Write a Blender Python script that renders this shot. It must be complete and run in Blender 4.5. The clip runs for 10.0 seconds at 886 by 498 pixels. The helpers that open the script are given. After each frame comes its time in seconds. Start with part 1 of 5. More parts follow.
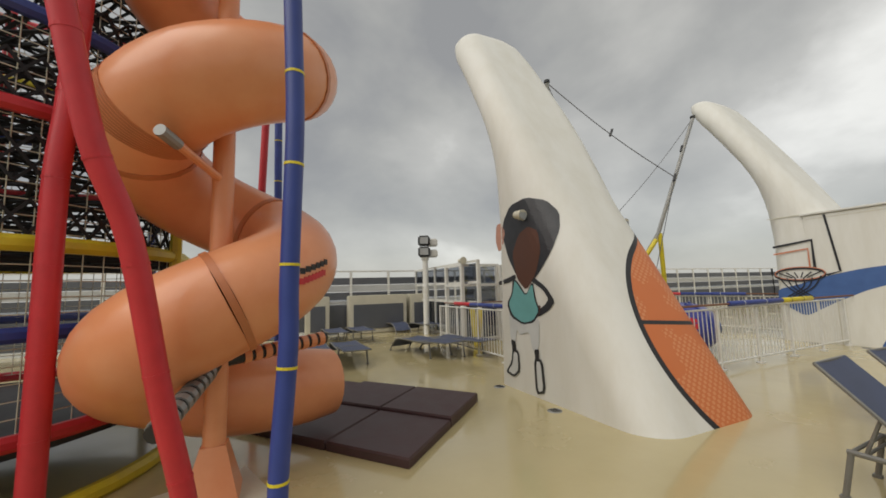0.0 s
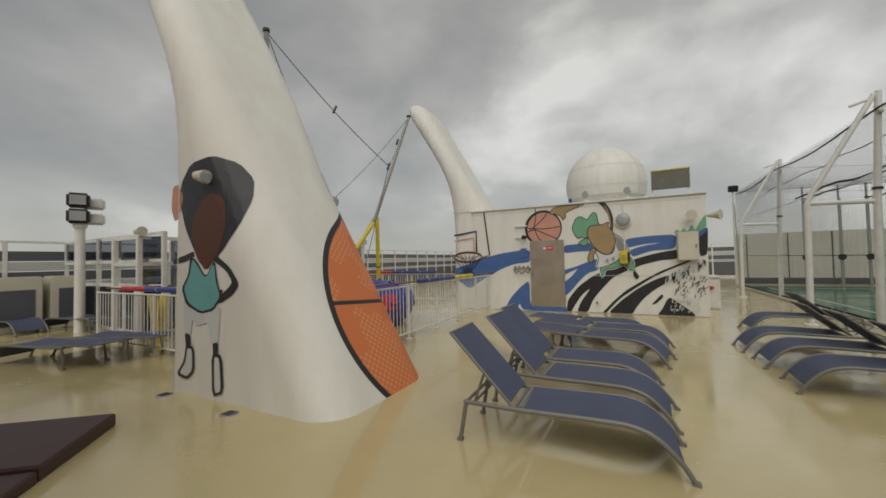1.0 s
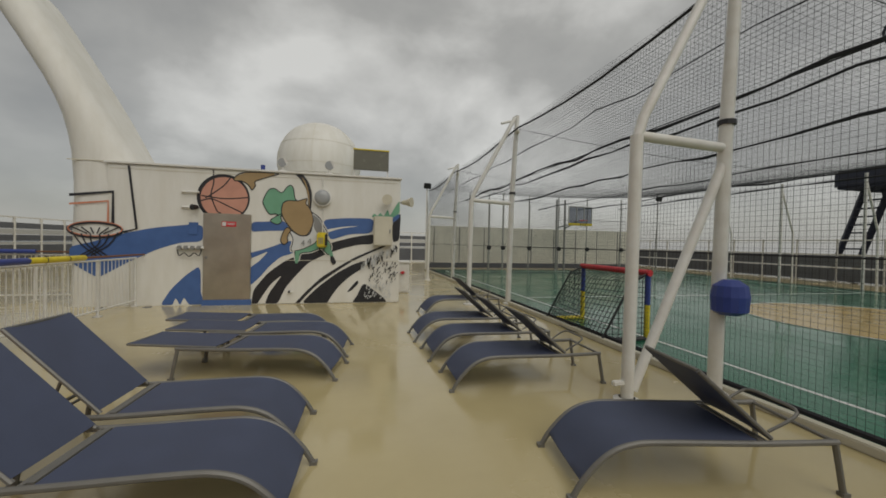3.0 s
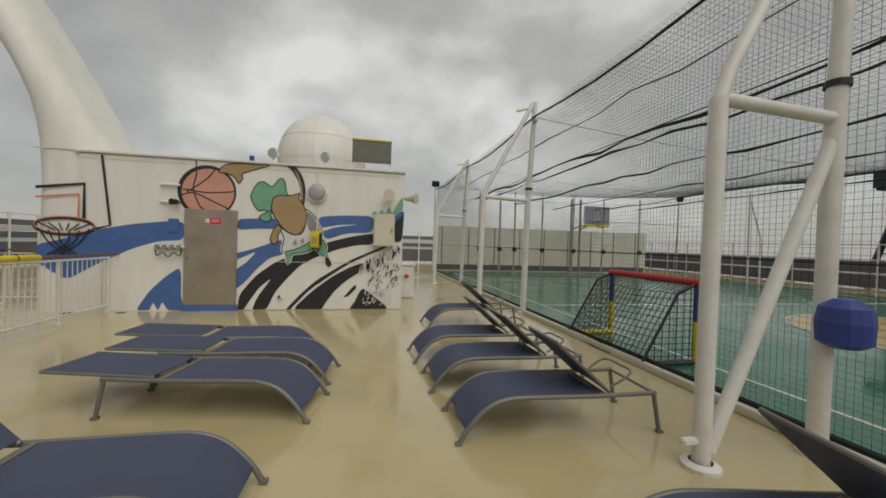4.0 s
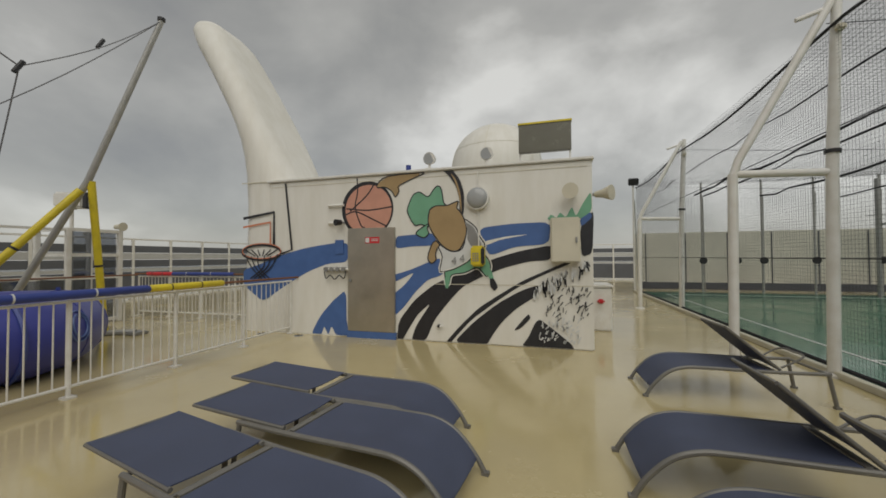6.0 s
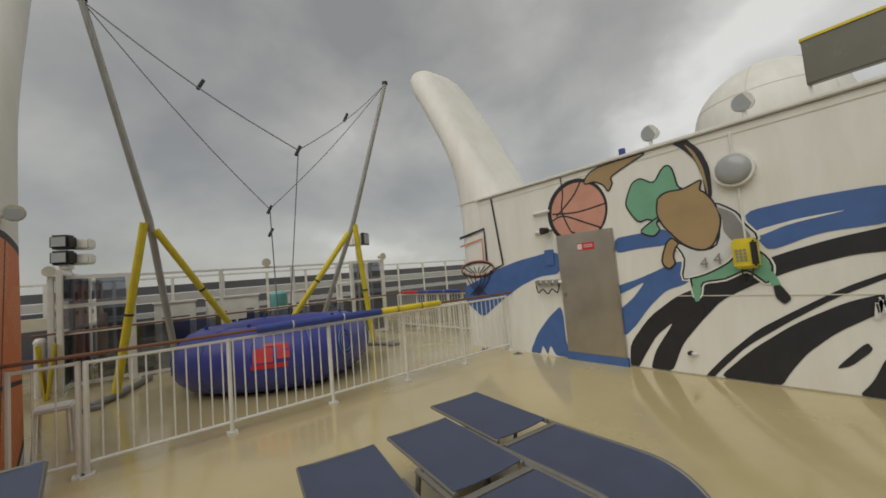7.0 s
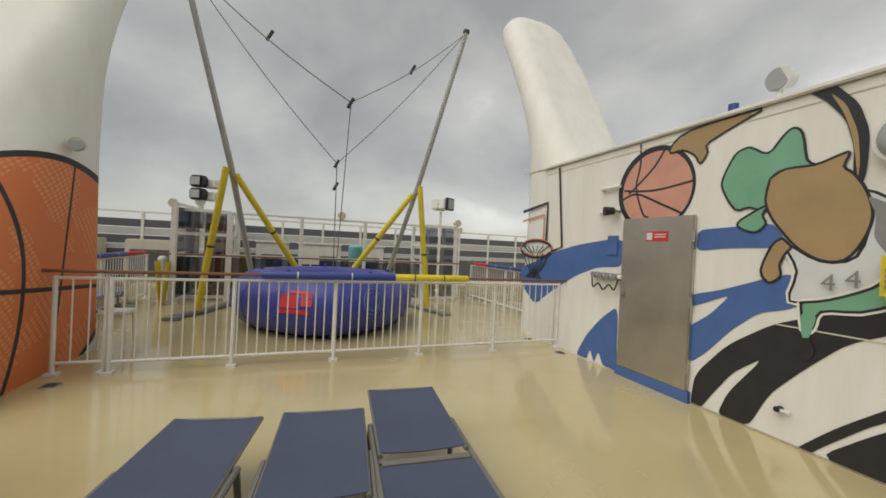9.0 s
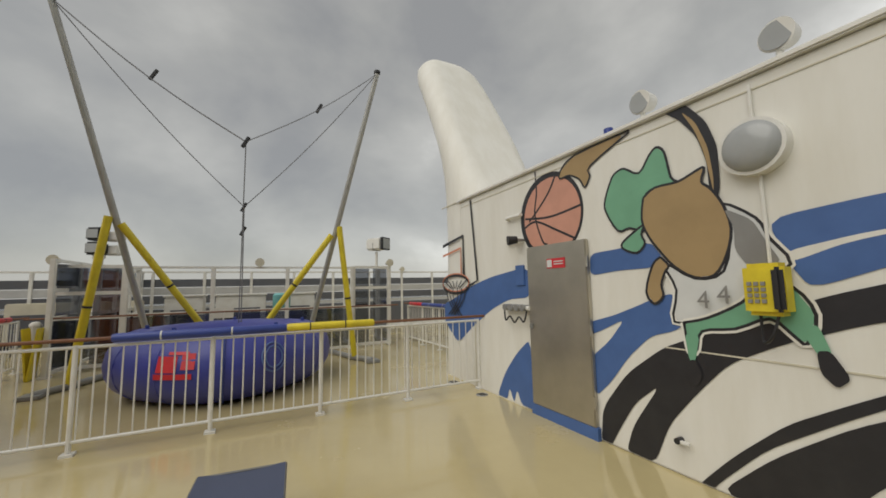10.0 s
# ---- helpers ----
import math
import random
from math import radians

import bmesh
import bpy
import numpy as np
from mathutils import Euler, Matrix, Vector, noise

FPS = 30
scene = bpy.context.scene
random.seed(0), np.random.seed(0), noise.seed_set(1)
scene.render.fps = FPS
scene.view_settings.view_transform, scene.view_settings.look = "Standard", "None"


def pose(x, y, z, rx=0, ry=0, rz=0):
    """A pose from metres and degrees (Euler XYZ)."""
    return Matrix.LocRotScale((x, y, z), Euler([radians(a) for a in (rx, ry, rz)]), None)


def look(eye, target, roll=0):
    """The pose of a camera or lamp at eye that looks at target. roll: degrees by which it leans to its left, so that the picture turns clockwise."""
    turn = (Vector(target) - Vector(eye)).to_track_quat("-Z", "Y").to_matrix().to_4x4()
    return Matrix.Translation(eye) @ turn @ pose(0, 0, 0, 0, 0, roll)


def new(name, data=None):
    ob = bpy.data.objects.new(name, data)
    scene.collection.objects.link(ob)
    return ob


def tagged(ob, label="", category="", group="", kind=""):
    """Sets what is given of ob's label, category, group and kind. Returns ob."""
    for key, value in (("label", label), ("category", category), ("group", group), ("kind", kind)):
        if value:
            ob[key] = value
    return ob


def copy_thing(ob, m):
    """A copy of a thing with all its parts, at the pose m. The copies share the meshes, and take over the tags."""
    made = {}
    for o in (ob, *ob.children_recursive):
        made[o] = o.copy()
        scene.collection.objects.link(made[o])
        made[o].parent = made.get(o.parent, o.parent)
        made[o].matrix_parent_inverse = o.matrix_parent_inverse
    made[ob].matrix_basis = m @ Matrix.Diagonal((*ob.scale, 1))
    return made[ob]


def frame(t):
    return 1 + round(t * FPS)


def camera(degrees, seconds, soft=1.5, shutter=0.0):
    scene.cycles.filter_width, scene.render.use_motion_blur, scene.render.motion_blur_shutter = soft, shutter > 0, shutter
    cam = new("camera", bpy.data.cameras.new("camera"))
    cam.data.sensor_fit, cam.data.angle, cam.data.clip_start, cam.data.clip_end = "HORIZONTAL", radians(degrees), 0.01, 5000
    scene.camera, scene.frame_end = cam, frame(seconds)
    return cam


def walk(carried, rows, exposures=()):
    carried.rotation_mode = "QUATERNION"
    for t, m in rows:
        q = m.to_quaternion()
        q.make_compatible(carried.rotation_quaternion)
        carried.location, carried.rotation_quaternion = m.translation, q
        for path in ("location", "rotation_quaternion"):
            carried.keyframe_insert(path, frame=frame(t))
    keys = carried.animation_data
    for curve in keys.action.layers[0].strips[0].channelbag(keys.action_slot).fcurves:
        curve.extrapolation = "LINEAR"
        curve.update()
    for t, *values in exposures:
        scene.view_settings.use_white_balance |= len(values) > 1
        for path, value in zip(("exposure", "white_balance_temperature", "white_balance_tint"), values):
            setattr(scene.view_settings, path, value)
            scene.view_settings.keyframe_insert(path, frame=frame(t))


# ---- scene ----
from mathutils.bvhtree import BVHTree
from mathutils.geometry import tessellate_polygon

cam = camera(100.0, 10.0, soft=1.7)
PATH = [
    (0.0, pose(0.129, -0.206, 1.594, 96.00, 1.62, 65.76)),
    (0.5, pose(0.059, 0.155, 1.584, 92.39, -3.19, 48.36)),
    (1.0, pose(0.118, 0.533, 1.595, 91.74, 1.27, 27.06)),
    (1.5, pose(0.264, 0.956, 1.569, 90.04, 0.57, 15.44)),
    (2.0, pose(0.394, 1.444, 1.558, 89.48, 1.26, -2.59)),
    (2.5, pose(0.583, 1.917, 1.540, 91.45, -2.70, -12.56)),
    (2.7, pose(0.648, 2.109, 1.546, 89.84, -1.28, -13.24)),
    (3.8, pose(0.958, 3.122, 1.558, 88.65, -1.22, -12.75)),
    (4.0, pose(0.988, 3.336, 1.563, 89.16, -1.73, -11.71)),
    (4.5, pose(0.945, 3.873, 1.550, 88.63, 0.74, -10.54)),
    (5.0, pose(0.946, 4.464, 1.561, 89.62, 2.14, 2.89)),
    (5.2, pose(0.966, 4.687, 1.577, 90.70, 2.68, 6.75)),
    (6.3, pose(1.209, 5.704, 1.540, 92.40, 1.61, 21.85)),
    (6.5, pose(1.211, 5.892, 1.551, 93.98, 3.78, 27.66)),
    (7.0, pose(1.131, 6.281, 1.636, 93.92, 5.04, 51.47)),
    (7.5, pose(1.191, 6.682, 1.627, 89.09, 0.96, 66.81)),
    (8.0, pose(1.159, 7.084, 1.621, 89.43, -1.30, 69.66)),
    (8.5, pose(1.164, 7.446, 1.650, 90.06, 2.57, 70.10)),
    (9.0, pose(1.253, 7.832, 1.620, 89.77, -2.82, 69.61)),
    (9.5, pose(1.191, 8.214, 1.680, 95.54, -3.28, 72.03)),
    (10.0, pose(1.244, 8.719, 1.631, 95.85, 1.18, 63.64)),
]
# the clip's camera meters darker towards the bright deck house, brighter at the end
EXPOSURES = [(0, 0.42), (0.5, 0.32), (1, 0.1), (1.5, -0.12), (2, -0.1), (2.5, -0.12), (4, 0.14), (4.5, 0.22), (5, 0.02), (6.5, 0.06), (7.5, 0.27), (8.5, 0.52), (9, 0.52), (9.5, 0.52), (10, 0.36)]
walk(cam, PATH, EXPOSURES)

# ---------- sky and light: overcast, heavy cloud ----------
SUN_EL, SUN_AZ = radians(50), radians(162)
world = bpy.data.worlds.new("overcast_sky")
scene.world = world
world.use_nodes = True
wt = world.node_tree
wt.nodes.clear()


def node(tree, kind, **inputs):
    n = tree.nodes.new(kind)
    for k, v in inputs.items():
        n.inputs[k.replace("_", " ")].default_value = v
    return n


def ramp_node(tree, stops):
    n = tree.nodes.new("ShaderNodeValToRGB")
    e = n.color_ramp.elements
    while len(e) < len(stops):
        e.new(0.5)
    for i, (p, c) in enumerate(stops):
        e[i].position = p
        e[i].color = (*c, 1) if len(c) == 3 else c
    return n


w_out = node(wt, "ShaderNodeOutputWorld")
w_bg = node(wt, "ShaderNodeBackground", Strength=1.0)
sky = wt.nodes.new("ShaderNodeTexSky")
sky.sky_type, sky.sun_disc, sky.sun_elevation, sky.sun_rotation = "NISHITA", False, SUN_EL, SUN_AZ
w_co = wt.nodes.new("ShaderNodeTexCoord")
w_map = node(wt, "ShaderNodeMapping")
w_map.inputs["Scale"].default_value = (1.0, 1.0, 1.55)
w_n1 = node(wt, "ShaderNodeTexNoise", Scale=2.2, Detail=8.0, Roughness=0.5, Distortion=0.15)
w_n2 = node(wt, "ShaderNodeTexNoise", Scale=0.9, Detail=3.0, Roughness=0.5)
w_mix = node(wt, "ShaderNodeMath")
w_mix.operation = "MULTIPLY_ADD"
w_mix.inputs[1].default_value = 0.85
w_dir = node(wt, "ShaderNodeVectorMath")
w_dir.operation = "DOT_PRODUCT"
w_dir.inputs[1].default_value = (0.065, 0.05, 0.0)
w_add = node(wt, "ShaderNodeMath")
w_sc = node(wt, "ShaderNodeMath")
w_sc.operation = "MULTIPLY"
w_sc.inputs[1].default_value = 0.35
w_ramp = ramp_node(wt, [(0.42, (0.218, 0.217, 0.210)), (0.54, (0.288, 0.284, 0.264)), (0.66, (0.375, 0.368, 0.34)), (0.79, (0.62, 0.612, 0.575))])
w_sep = node(wt, "ShaderNodeSeparateXYZ")
w_hor = ramp_node(wt, [(0.0, (1, 1, 1)), (0.02, (0.6, 0.6, 0.6)), (0.07, (0, 0, 0))])
w_hm = node(wt, "ShaderNodeMix")
w_hm.data_type = "RGBA"
w_hm.inputs["B"].default_value = (0.34, 0.34, 0.33, 1)
w_skymul = node(wt, "ShaderNodeMix")
w_skymul.data_type, w_skymul.blend_type = "RGBA", "ADD"
w_skymul.inputs["Factor"].default_value = 0.012
lw = wt.links.new
lw(w_co.outputs["Generated"], w_map.inputs["Vector"])
lw(w_map.outputs[0], w_n1.inputs["Vector"])
lw(w_map.outputs[0], w_n2.inputs["Vector"])
lw(w_n2.outputs["Fac"], w_sc.inputs[0])
lw(w_n1.outputs["Fac"], w_mix.inputs[0])
lw(w_sc.outputs[0], w_mix.inputs[2])
lw(w_co.outputs["Generated"], w_dir.inputs[0])
lw(w_mix.outputs[0], w_add.inputs[0])
lw(w_dir.outputs["Value"], w_add.inputs[1])
lw(w_add.outputs[0], w_ramp.inputs[0])
lw(w_co.outputs["Generated"], w_sep.inputs[0])
lw(w_sep.outputs["Z"], w_hor.inputs[0])
lw(w_hor.outputs[0], w_hm.inputs["Factor"])
lw(w_ramp.outputs[0], w_hm.inputs["A"])
lw(w_hm.outputs["Result"], w_skymul.inputs["A"])
lw(sky.outputs[0], w_skymul.inputs["B"])
lw(w_skymul.outputs["Result"], w_bg.inputs["Color"])
lw(w_bg.outputs[0], w_out.inputs[0])
sun_data = bpy.data.lights.new("sun", "SUN")
sun_data.energy, sun_data.angle, sun_data.color = 1.35, radians(60), (1.0, 0.96, 0.88)
sun = new("sun", sun_data)
sun.matrix_world = look((4, -7, 15), (0, 5, 0))


# ---------- materials ----------
def material(name, color, rough=0.5, metal=0.0, dirt=0.15, scale=3.0, bump=0.05, fine=60.0, spec=0.5, coat=0.0, dark=None, streak=1.0):
    m = bpy.data.materials.new(name)
    m.use_nodes = True
    t = m.node_tree
    b = t.nodes["Principled BSDF"]
    co = t.nodes.new("ShaderNodeTexCoord")
    n1 = node(t, "ShaderNodeTexNoise", Scale=scale, Detail=6.0, Roughness=0.6)
    n2 = node(t, "ShaderNodeTexNoise", Scale=fine, Detail=3.0)
    d = dark or tuple(c * 0.6 for c in color)
    r = ramp_node(t, [(0.35, d), (0.62, color)])
    mix = node(t, "ShaderNodeMix")
    mix.data_type = "RGBA"
    mix.inputs["Factor"].default_value = dirt
    mix.inputs["A"].default_value = (*color, 1)
    mp = node(t, "ShaderNodeMapping")
    mp.inputs["Scale"].default_value = (streak, streak, 1.0 / streak)
    t.links.new(co.outputs["Object"], mp.inputs["Vector"])
    t.links.new(mp.outputs[0], n1.inputs["Vector"])
    t.links.new(co.outputs["Object"], n2.inputs["Vector"])
    t.links.new(n1.outputs["Fac"], r.inputs[0])
    t.links.new(r.outputs[0], mix.inputs["B"])
    t.links.new(mix.outputs["Result"], b.inputs["Base Color"])
    rr = node(t, "ShaderNodeMapRange")
    rr.inputs["To Min"].default_value = max(rough - 0.1, 0.03)
    rr.inputs["To Max"].default_value = min(rough + 0.12, 1)
    t.links.new(n1.outputs["Fac"], rr.inputs["Value"])
    t.links.new(rr.outputs[0], b.inputs["Roughness"])
    b.inputs["Metallic"].default_value = metal
    b.inputs["Specular IOR Level"].default_value = spec
    b.inputs["Coat Weight"].default_value = coat
    if bump:
        bp = node(t, "ShaderNodeBump", Strength=bump, Distance=0.01)
        t.links.new(n2.outputs["Fac"], bp.inputs["Height"])
        t.links.new(bp.outputs[0], b.inputs["Normal"])
    return m


WHITE = material("white_paint", (0.735, 0.72, 0.665), 0.55, dirt=0.38, scale=1.6, bump=0.02, fine=12, dark=(0.58, 0.55, 0.46), streak=2.2)
WHITE_METAL = material("white_metal_paint", (0.74, 0.73, 0.69), 0.38, dirt=0.3, scale=5, bump=0.04, dark=(0.5, 0.45, 0.36))
BLUE = material("blue_wall_paint", (0.065, 0.135, 0.34), 0.45, dirt=0.3, scale=4)
INK = material("black_wall_paint", (0.018, 0.018, 0.022), 0.42, dirt=0.3, scale=5, dark=(0.04, 0.04, 0.045))
GREEN = material("green_wall_paint", (0.17, 0.39, 0.25), 0.5, dirt=0.3)
TAN = material("tan_wall_paint", (0.36, 0.25, 0.12), 0.5, dirt=0.3)
PINK = material("salmon_wall_paint", (0.58, 0.29, 0.21), 0.5, dirt=0.3)
BROWN = material("brown_wall_paint", (0.10, 0.035, 0.018), 0.5, dirt=0.3)
TEAL = material("teal_wall_paint", (0.16, 0.42, 0.42), 0.5, dirt=0.3)
SHIRT = material("pale_grey_wall_paint", (0.62, 0.63, 0.62), 0.5, dirt=0.2)
ORANGE_LINE = material("orange_line_paint", (0.6, 0.22, 0.12), 0.5)
STEEL = material("brushed_steel", (0.52, 0.485, 0.41), 0.36, metal=0.85, dirt=0.4, scale=2, bump=0.02, fine=30)
GREY_METAL = material("grey_metal", (0.30, 0.30, 0.29), 0.4, metal=0.4, dirt=0.3)
MAST_GREY = material("pale_grey_mast_paint", (0.43, 0.425, 0.40), 0.42, metal=0.2, dirt=0.35, scale=4)
CORD = material("grey_bungee_cord", (0.16, 0.16, 0.17), 0.7, bump=0)
FRAME_GREY = material("lounger_frame_grey", (0.185, 0.178, 0.16), 0.42, metal=0.2, dirt=0.3, scale=8)
BLACK = material("black_plastic", (0.02, 0.02, 0.022), 0.5, dirt=0.2)
ROPE = material("black_rope", (0.02, 0.02, 0.024), 0.8, bump=0)
YELLOW = material("yellow_vinyl", (0.72, 0.58, 0.03), 0.4, dirt=0.35, scale=6, dark=(0.4, 0.3, 0.03))
RED = material("red_vinyl", (0.58, 0.03, 0.04), 0.42, dirt=0.3, scale=6)
BLUE_VINYL = material("blue_vinyl", (0.035, 0.06, 0.27), 0.4, dirt=0.35, scale=5)
INFLATE = material("dark_blue_inflatable_vinyl", (0.045, 0.055, 0.29), 0.36, dirt=0.35, scale=2)
ORANGE = material("orange_plastic_slide", (0.80, 0.34, 0.165), 0.34, dirt=0.6, scale=1.3, bump=0.03, dark=(0.68, 0.22, 0.085), coat=0.15)
ORANGE_DARK = material("darker_orange_plastic_joint", (0.56, 0.19, 0.075), 0.4, dirt=0.4, scale=3)
MAROON = material("maroon_foam_mat", (0.062, 0.029, 0.03), 0.5, dirt=0.4, scale=5, bump=0.15)
RUST = material("rusted_bar", (0.20, 0.085, 0.04), 0.6, dirt=0.5, scale=14)
TINT = material("dark_tinted_glass_panel", (0.125, 0.13, 0.145), 0.2, dirt=0.3, scale=0.8, bump=0)
NAVY = material("navy_funnel_paint", (0.018, 0.022, 0.045), 0.5, dirt=0.3, scale=1)
PIPE = material("sooty_exhaust_pipe", (0.13, 0.125, 0.115), 0.55, metal=0.5, dirt=0.5, scale=1)
CREAM = material("cream_panel_paint", (0.62, 0.58, 0.46), 0.45, dirt=0.3, scale=1.5)
PALE = material("pale_cream_panel_paint", (0.70, 0.675, 0.58), 0.45, dirt=0.3, scale=1.2)
LAMP_GLASS = material("grey_lamp_glass", (0.35, 0.36, 0.36), 0.12, dirt=0.2)
SCREEN_FACE = material("dull_screen_face", (0.16, 0.155, 0.12), 0.25, dirt=0.4, scale=2)
SEA = material("grey_sea", (0.035, 0.045, 0.055), 0.25, dirt=0.3, scale=0.02, bump=0.3, fine=0.3)
COURT_LINE = material("white_court_line", (0.7, 0.7, 0.68), 0.3)
COURT_SPOT = material("ochre_court_circle", (0.50, 0.35, 0.10), 0.16, dirt=0.4, scale=2)
RAIL_GREY = material("pale_grey_rail_paint", (0.50, 0.50, 0.49), 0.4, dirt=0.3, scale=2)
BACKING = material("dark_shadowed_lining", (0.10, 0.105, 0.12), 0.5, dirt=0.3, scale=1)

# see-through tinted glazing
GLAZE = bpy.data.materials.new("tinted_clear_glazing")
GLAZE.use_nodes = True
_t = GLAZE.node_tree
_t.nodes.clear()
_o = _t.nodes.new("ShaderNodeOutputMaterial")
_m = _t.nodes.new("ShaderNodeMixShader")
_m.inputs[0].default_value = 0.14
_a = _t.nodes.new("ShaderNodeBsdfTransparent")
_a.inputs[0].default_value = (0.50, 0.52, 0.56, 1)
_g = _t.nodes.new("ShaderNodeBsdfGlossy")
_g.inputs["Roughness"].default_value = 0.06
_g.inputs["Color"].default_value = (0.7, 0.72, 0.75, 1)
_t.links.new(_a.outputs[0], _m.inputs[1])
_t.links.new(_g.outputs[0], _m.inputs[2])
_t.links.new(_m.outputs[0], _o.inputs[0])

# fabric sling: fine woven blue
SLING = material("blue_woven_sling", (0.072, 0.086, 0.14), 0.6, dirt=0.3, scale=4, bump=0.35, fine=260, spec=0.35)


def wet(name, color, dark, pooled=0.05, damp=0.3):
    """Wet painted deck: coloured coat under a film of rain of uneven thickness."""
    m = material(name, color, 0.3, dirt=0.55, scale=0.55, bump=0.0, dark=dark, spec=0.5)
    t = m.node_tree
    b = t.nodes["Principled BSDF"]
    co = t.nodes.new("ShaderNodeTexCoord")
    n = node(t, "ShaderNodeTexNoise", Scale=0.7, Detail=7.0, Roughness=0.62)
    r = node(t, "ShaderNodeMapRange", From_Min=0.36, From_Max=0.66, To_Min=pooled, To_Max=damp)
    t.links.new(co.outputs["Object"], n.inputs["Vector"])
    t.links.new(n.outputs["Fac"], r.inputs["Value"])
    for l in list(b.inputs["Roughness"].links):
        t.links.remove(l)
    t.links.new(r.outputs[0], b.inputs["Roughness"])
    f1 = node(t, "ShaderNodeTexNoise", Scale=9.0, Detail=4.0)
    bp = node(t, "ShaderNodeBump", Strength=0.10, Distance=0.012)
    t.links.new(co.outputs["Object"], f1.inputs["Vector"])
    t.links.new(f1.outputs["Fac"], bp.inputs["Height"])
    t.links.new(bp.outputs[0], b.inputs["Normal"])
    b.inputs["Coat Weight"].default_value = 0.35
    b.inputs["Coat Roughness"].default_value = 0.08
    return m


DECK = wet("wet_beige_deck_coating", (0.525, 0.44, 0.235), (0.43, 0.355, 0.18))
COURT = wet("wet_green_court_coating", (0.03, 0.165, 0.092), (0.02, 0.12, 0.068), 0.06, 0.25)
COURT.node_tree.nodes["Principled BSDF"].inputs["Coat Weight"].default_value = 0.0


def ball_material():
    """White fin paint with a basketball painted round its inner edge: orange with printed dots, black seams and rim."""
    m = material("white_fin_paint_with_ball", (0.735, 0.72, 0.665), 0.58, dirt=0.38, scale=1.4, bump=0.02, fine=12, dark=(0.6, 0.565, 0.47), streak=2.0)
    t = m.node_tree
    b = t.nodes["Principled BSDF"]
    base = b.inputs["Base Color"].links[0].from_socket
    co = t.nodes.new("ShaderNodeTexCoord")
    sx = node(t, "ShaderNodeSeparateXYZ")
    t.links.new(co.outputs["Object"], sx.inputs[0])

    def m2(op, a, c=None, d=None):
        n = t.nodes.new("ShaderNodeMath")
        n.operation = op
        for i, v in enumerate((a, c, d)):
            if v is None:
                continue
            if isinstance(v, (int, float)):
                n.inputs[i].default_value = v
            else:
                t.links.new(v, n.inputs[i])
        return n.outputs[0]

    X, Y, Z = sx.outputs[0], sx.outputs[1], sx.outputs[2]
    # the ball wraps the fin's inner edge: s runs round the nose and on along the far side
    sr = m2("SUBTRACT", m2("SUBTRACT", m2("SUBTRACT", Y, X), 3.47), m2("MULTIPLY", Z, 0.53))
    sd = m2("SUBTRACT", sr, 0.4)
    su = m2("ADD", m2("DIVIDE", m2("MINIMUM", sd, 0.0), 1.74), m2("DIVIDE", m2("MAXIMUM", sd, 0.0), 2.4))
    dz = m2("DIVIDE", m2("SUBTRACT", Z, 0.9), 1.53)
    rad = m2("SQRT", m2("ADD", m2("MULTIPLY", su, su), m2("MULTIPLY", dz, dz)))
    nose = m2("SUBTRACT", m2("SUBTRACT", -2.5, m2("MULTIPLY", Z, 0.53)), X)
    near = m2("GREATER_THAN", m2("MULTIPLY", m2("ADD", Y, 0.97), 2.6), nose)
    inside = m2("MULTIPLY", m2("LESS_THAN", rad, 1.0), near)
    rim = m2("MULTIPLY", m2("COMPARE", rad, 1.0, 0.025), near)
    seam_h = m2("COMPARE", Z, m2("ADD", 1.02, m2("MULTIPLY", sr, -0.07)), 0.024)
    up2 = m2("SUBTRACT", 2.45, Z)
    seam_v = m2("COMPARE", sr, m2("ADD", -0.5, m2("MULTIPLY", up2, m2("SUBTRACT", 1.15, m2("MULTIPLY", up2, 0.22)))), 0.03)
    seam_w = m2("COMPARE", sr, m2("ADD", 0.75, m2("MULTIPLY", up2, 0.4)), 0.022)
    ink = m2("MAXIMUM", rim, m2("MULTIPLY", inside, m2("MAXIMUM", m2("MAXIMUM", seam_h, seam_v), seam_w)))
    dots_a = m2("SINE", m2("MULTIPLY", Z, 80.0))
    dots_b = m2("SINE", m2("MULTIPLY", sr, 62.0))
    n1 = node(t, "ShaderNodeTexNoise", Scale=1.4, Detail=3.0)
    t.links.new(co.outputs["Object"], n1.inputs["Vector"])
    dots = m2("MULTIPLY", m2("GREATER_THAN", m2("MULTIPLY", dots_a, dots_b), 0.12), m2("GREATER_THAN", n1.outputs["Fac"], 0.47))
    oc = node(t, "ShaderNodeMix")
    oc.data_type = "RGBA"
    oc.inputs["A"].default_value = (0.60, 0.17, 0.05, 1)
    oc.inputs["B"].default_value = (0.66, 0.26, 0.11, 1)
    t.links.new(dots, oc.inputs["Factor"])
    o2 = node(t, "ShaderNodeMix")
    o2.data_type = "RGBA"
    t.links.new(inside, o2.inputs["Factor"])
    t.links.new(base, o2.inputs["A"])
    t.links.new(oc.outputs["Result"], o2.inputs["B"])
    o3 = node(t, "ShaderNodeMix")
    o3.data_type = "RGBA"
    o3.inputs["B"].default_value = (0.02, 0.02, 0.022, 1)
    t.links.new(ink, o3.inputs["Factor"])
    t.links.new(o2.outputs["Result"], o3.inputs["A"])
    t.links.new(o3.outputs["Result"], b.inputs["Base Color"])
    return m


FIN_BALL = ball_material()


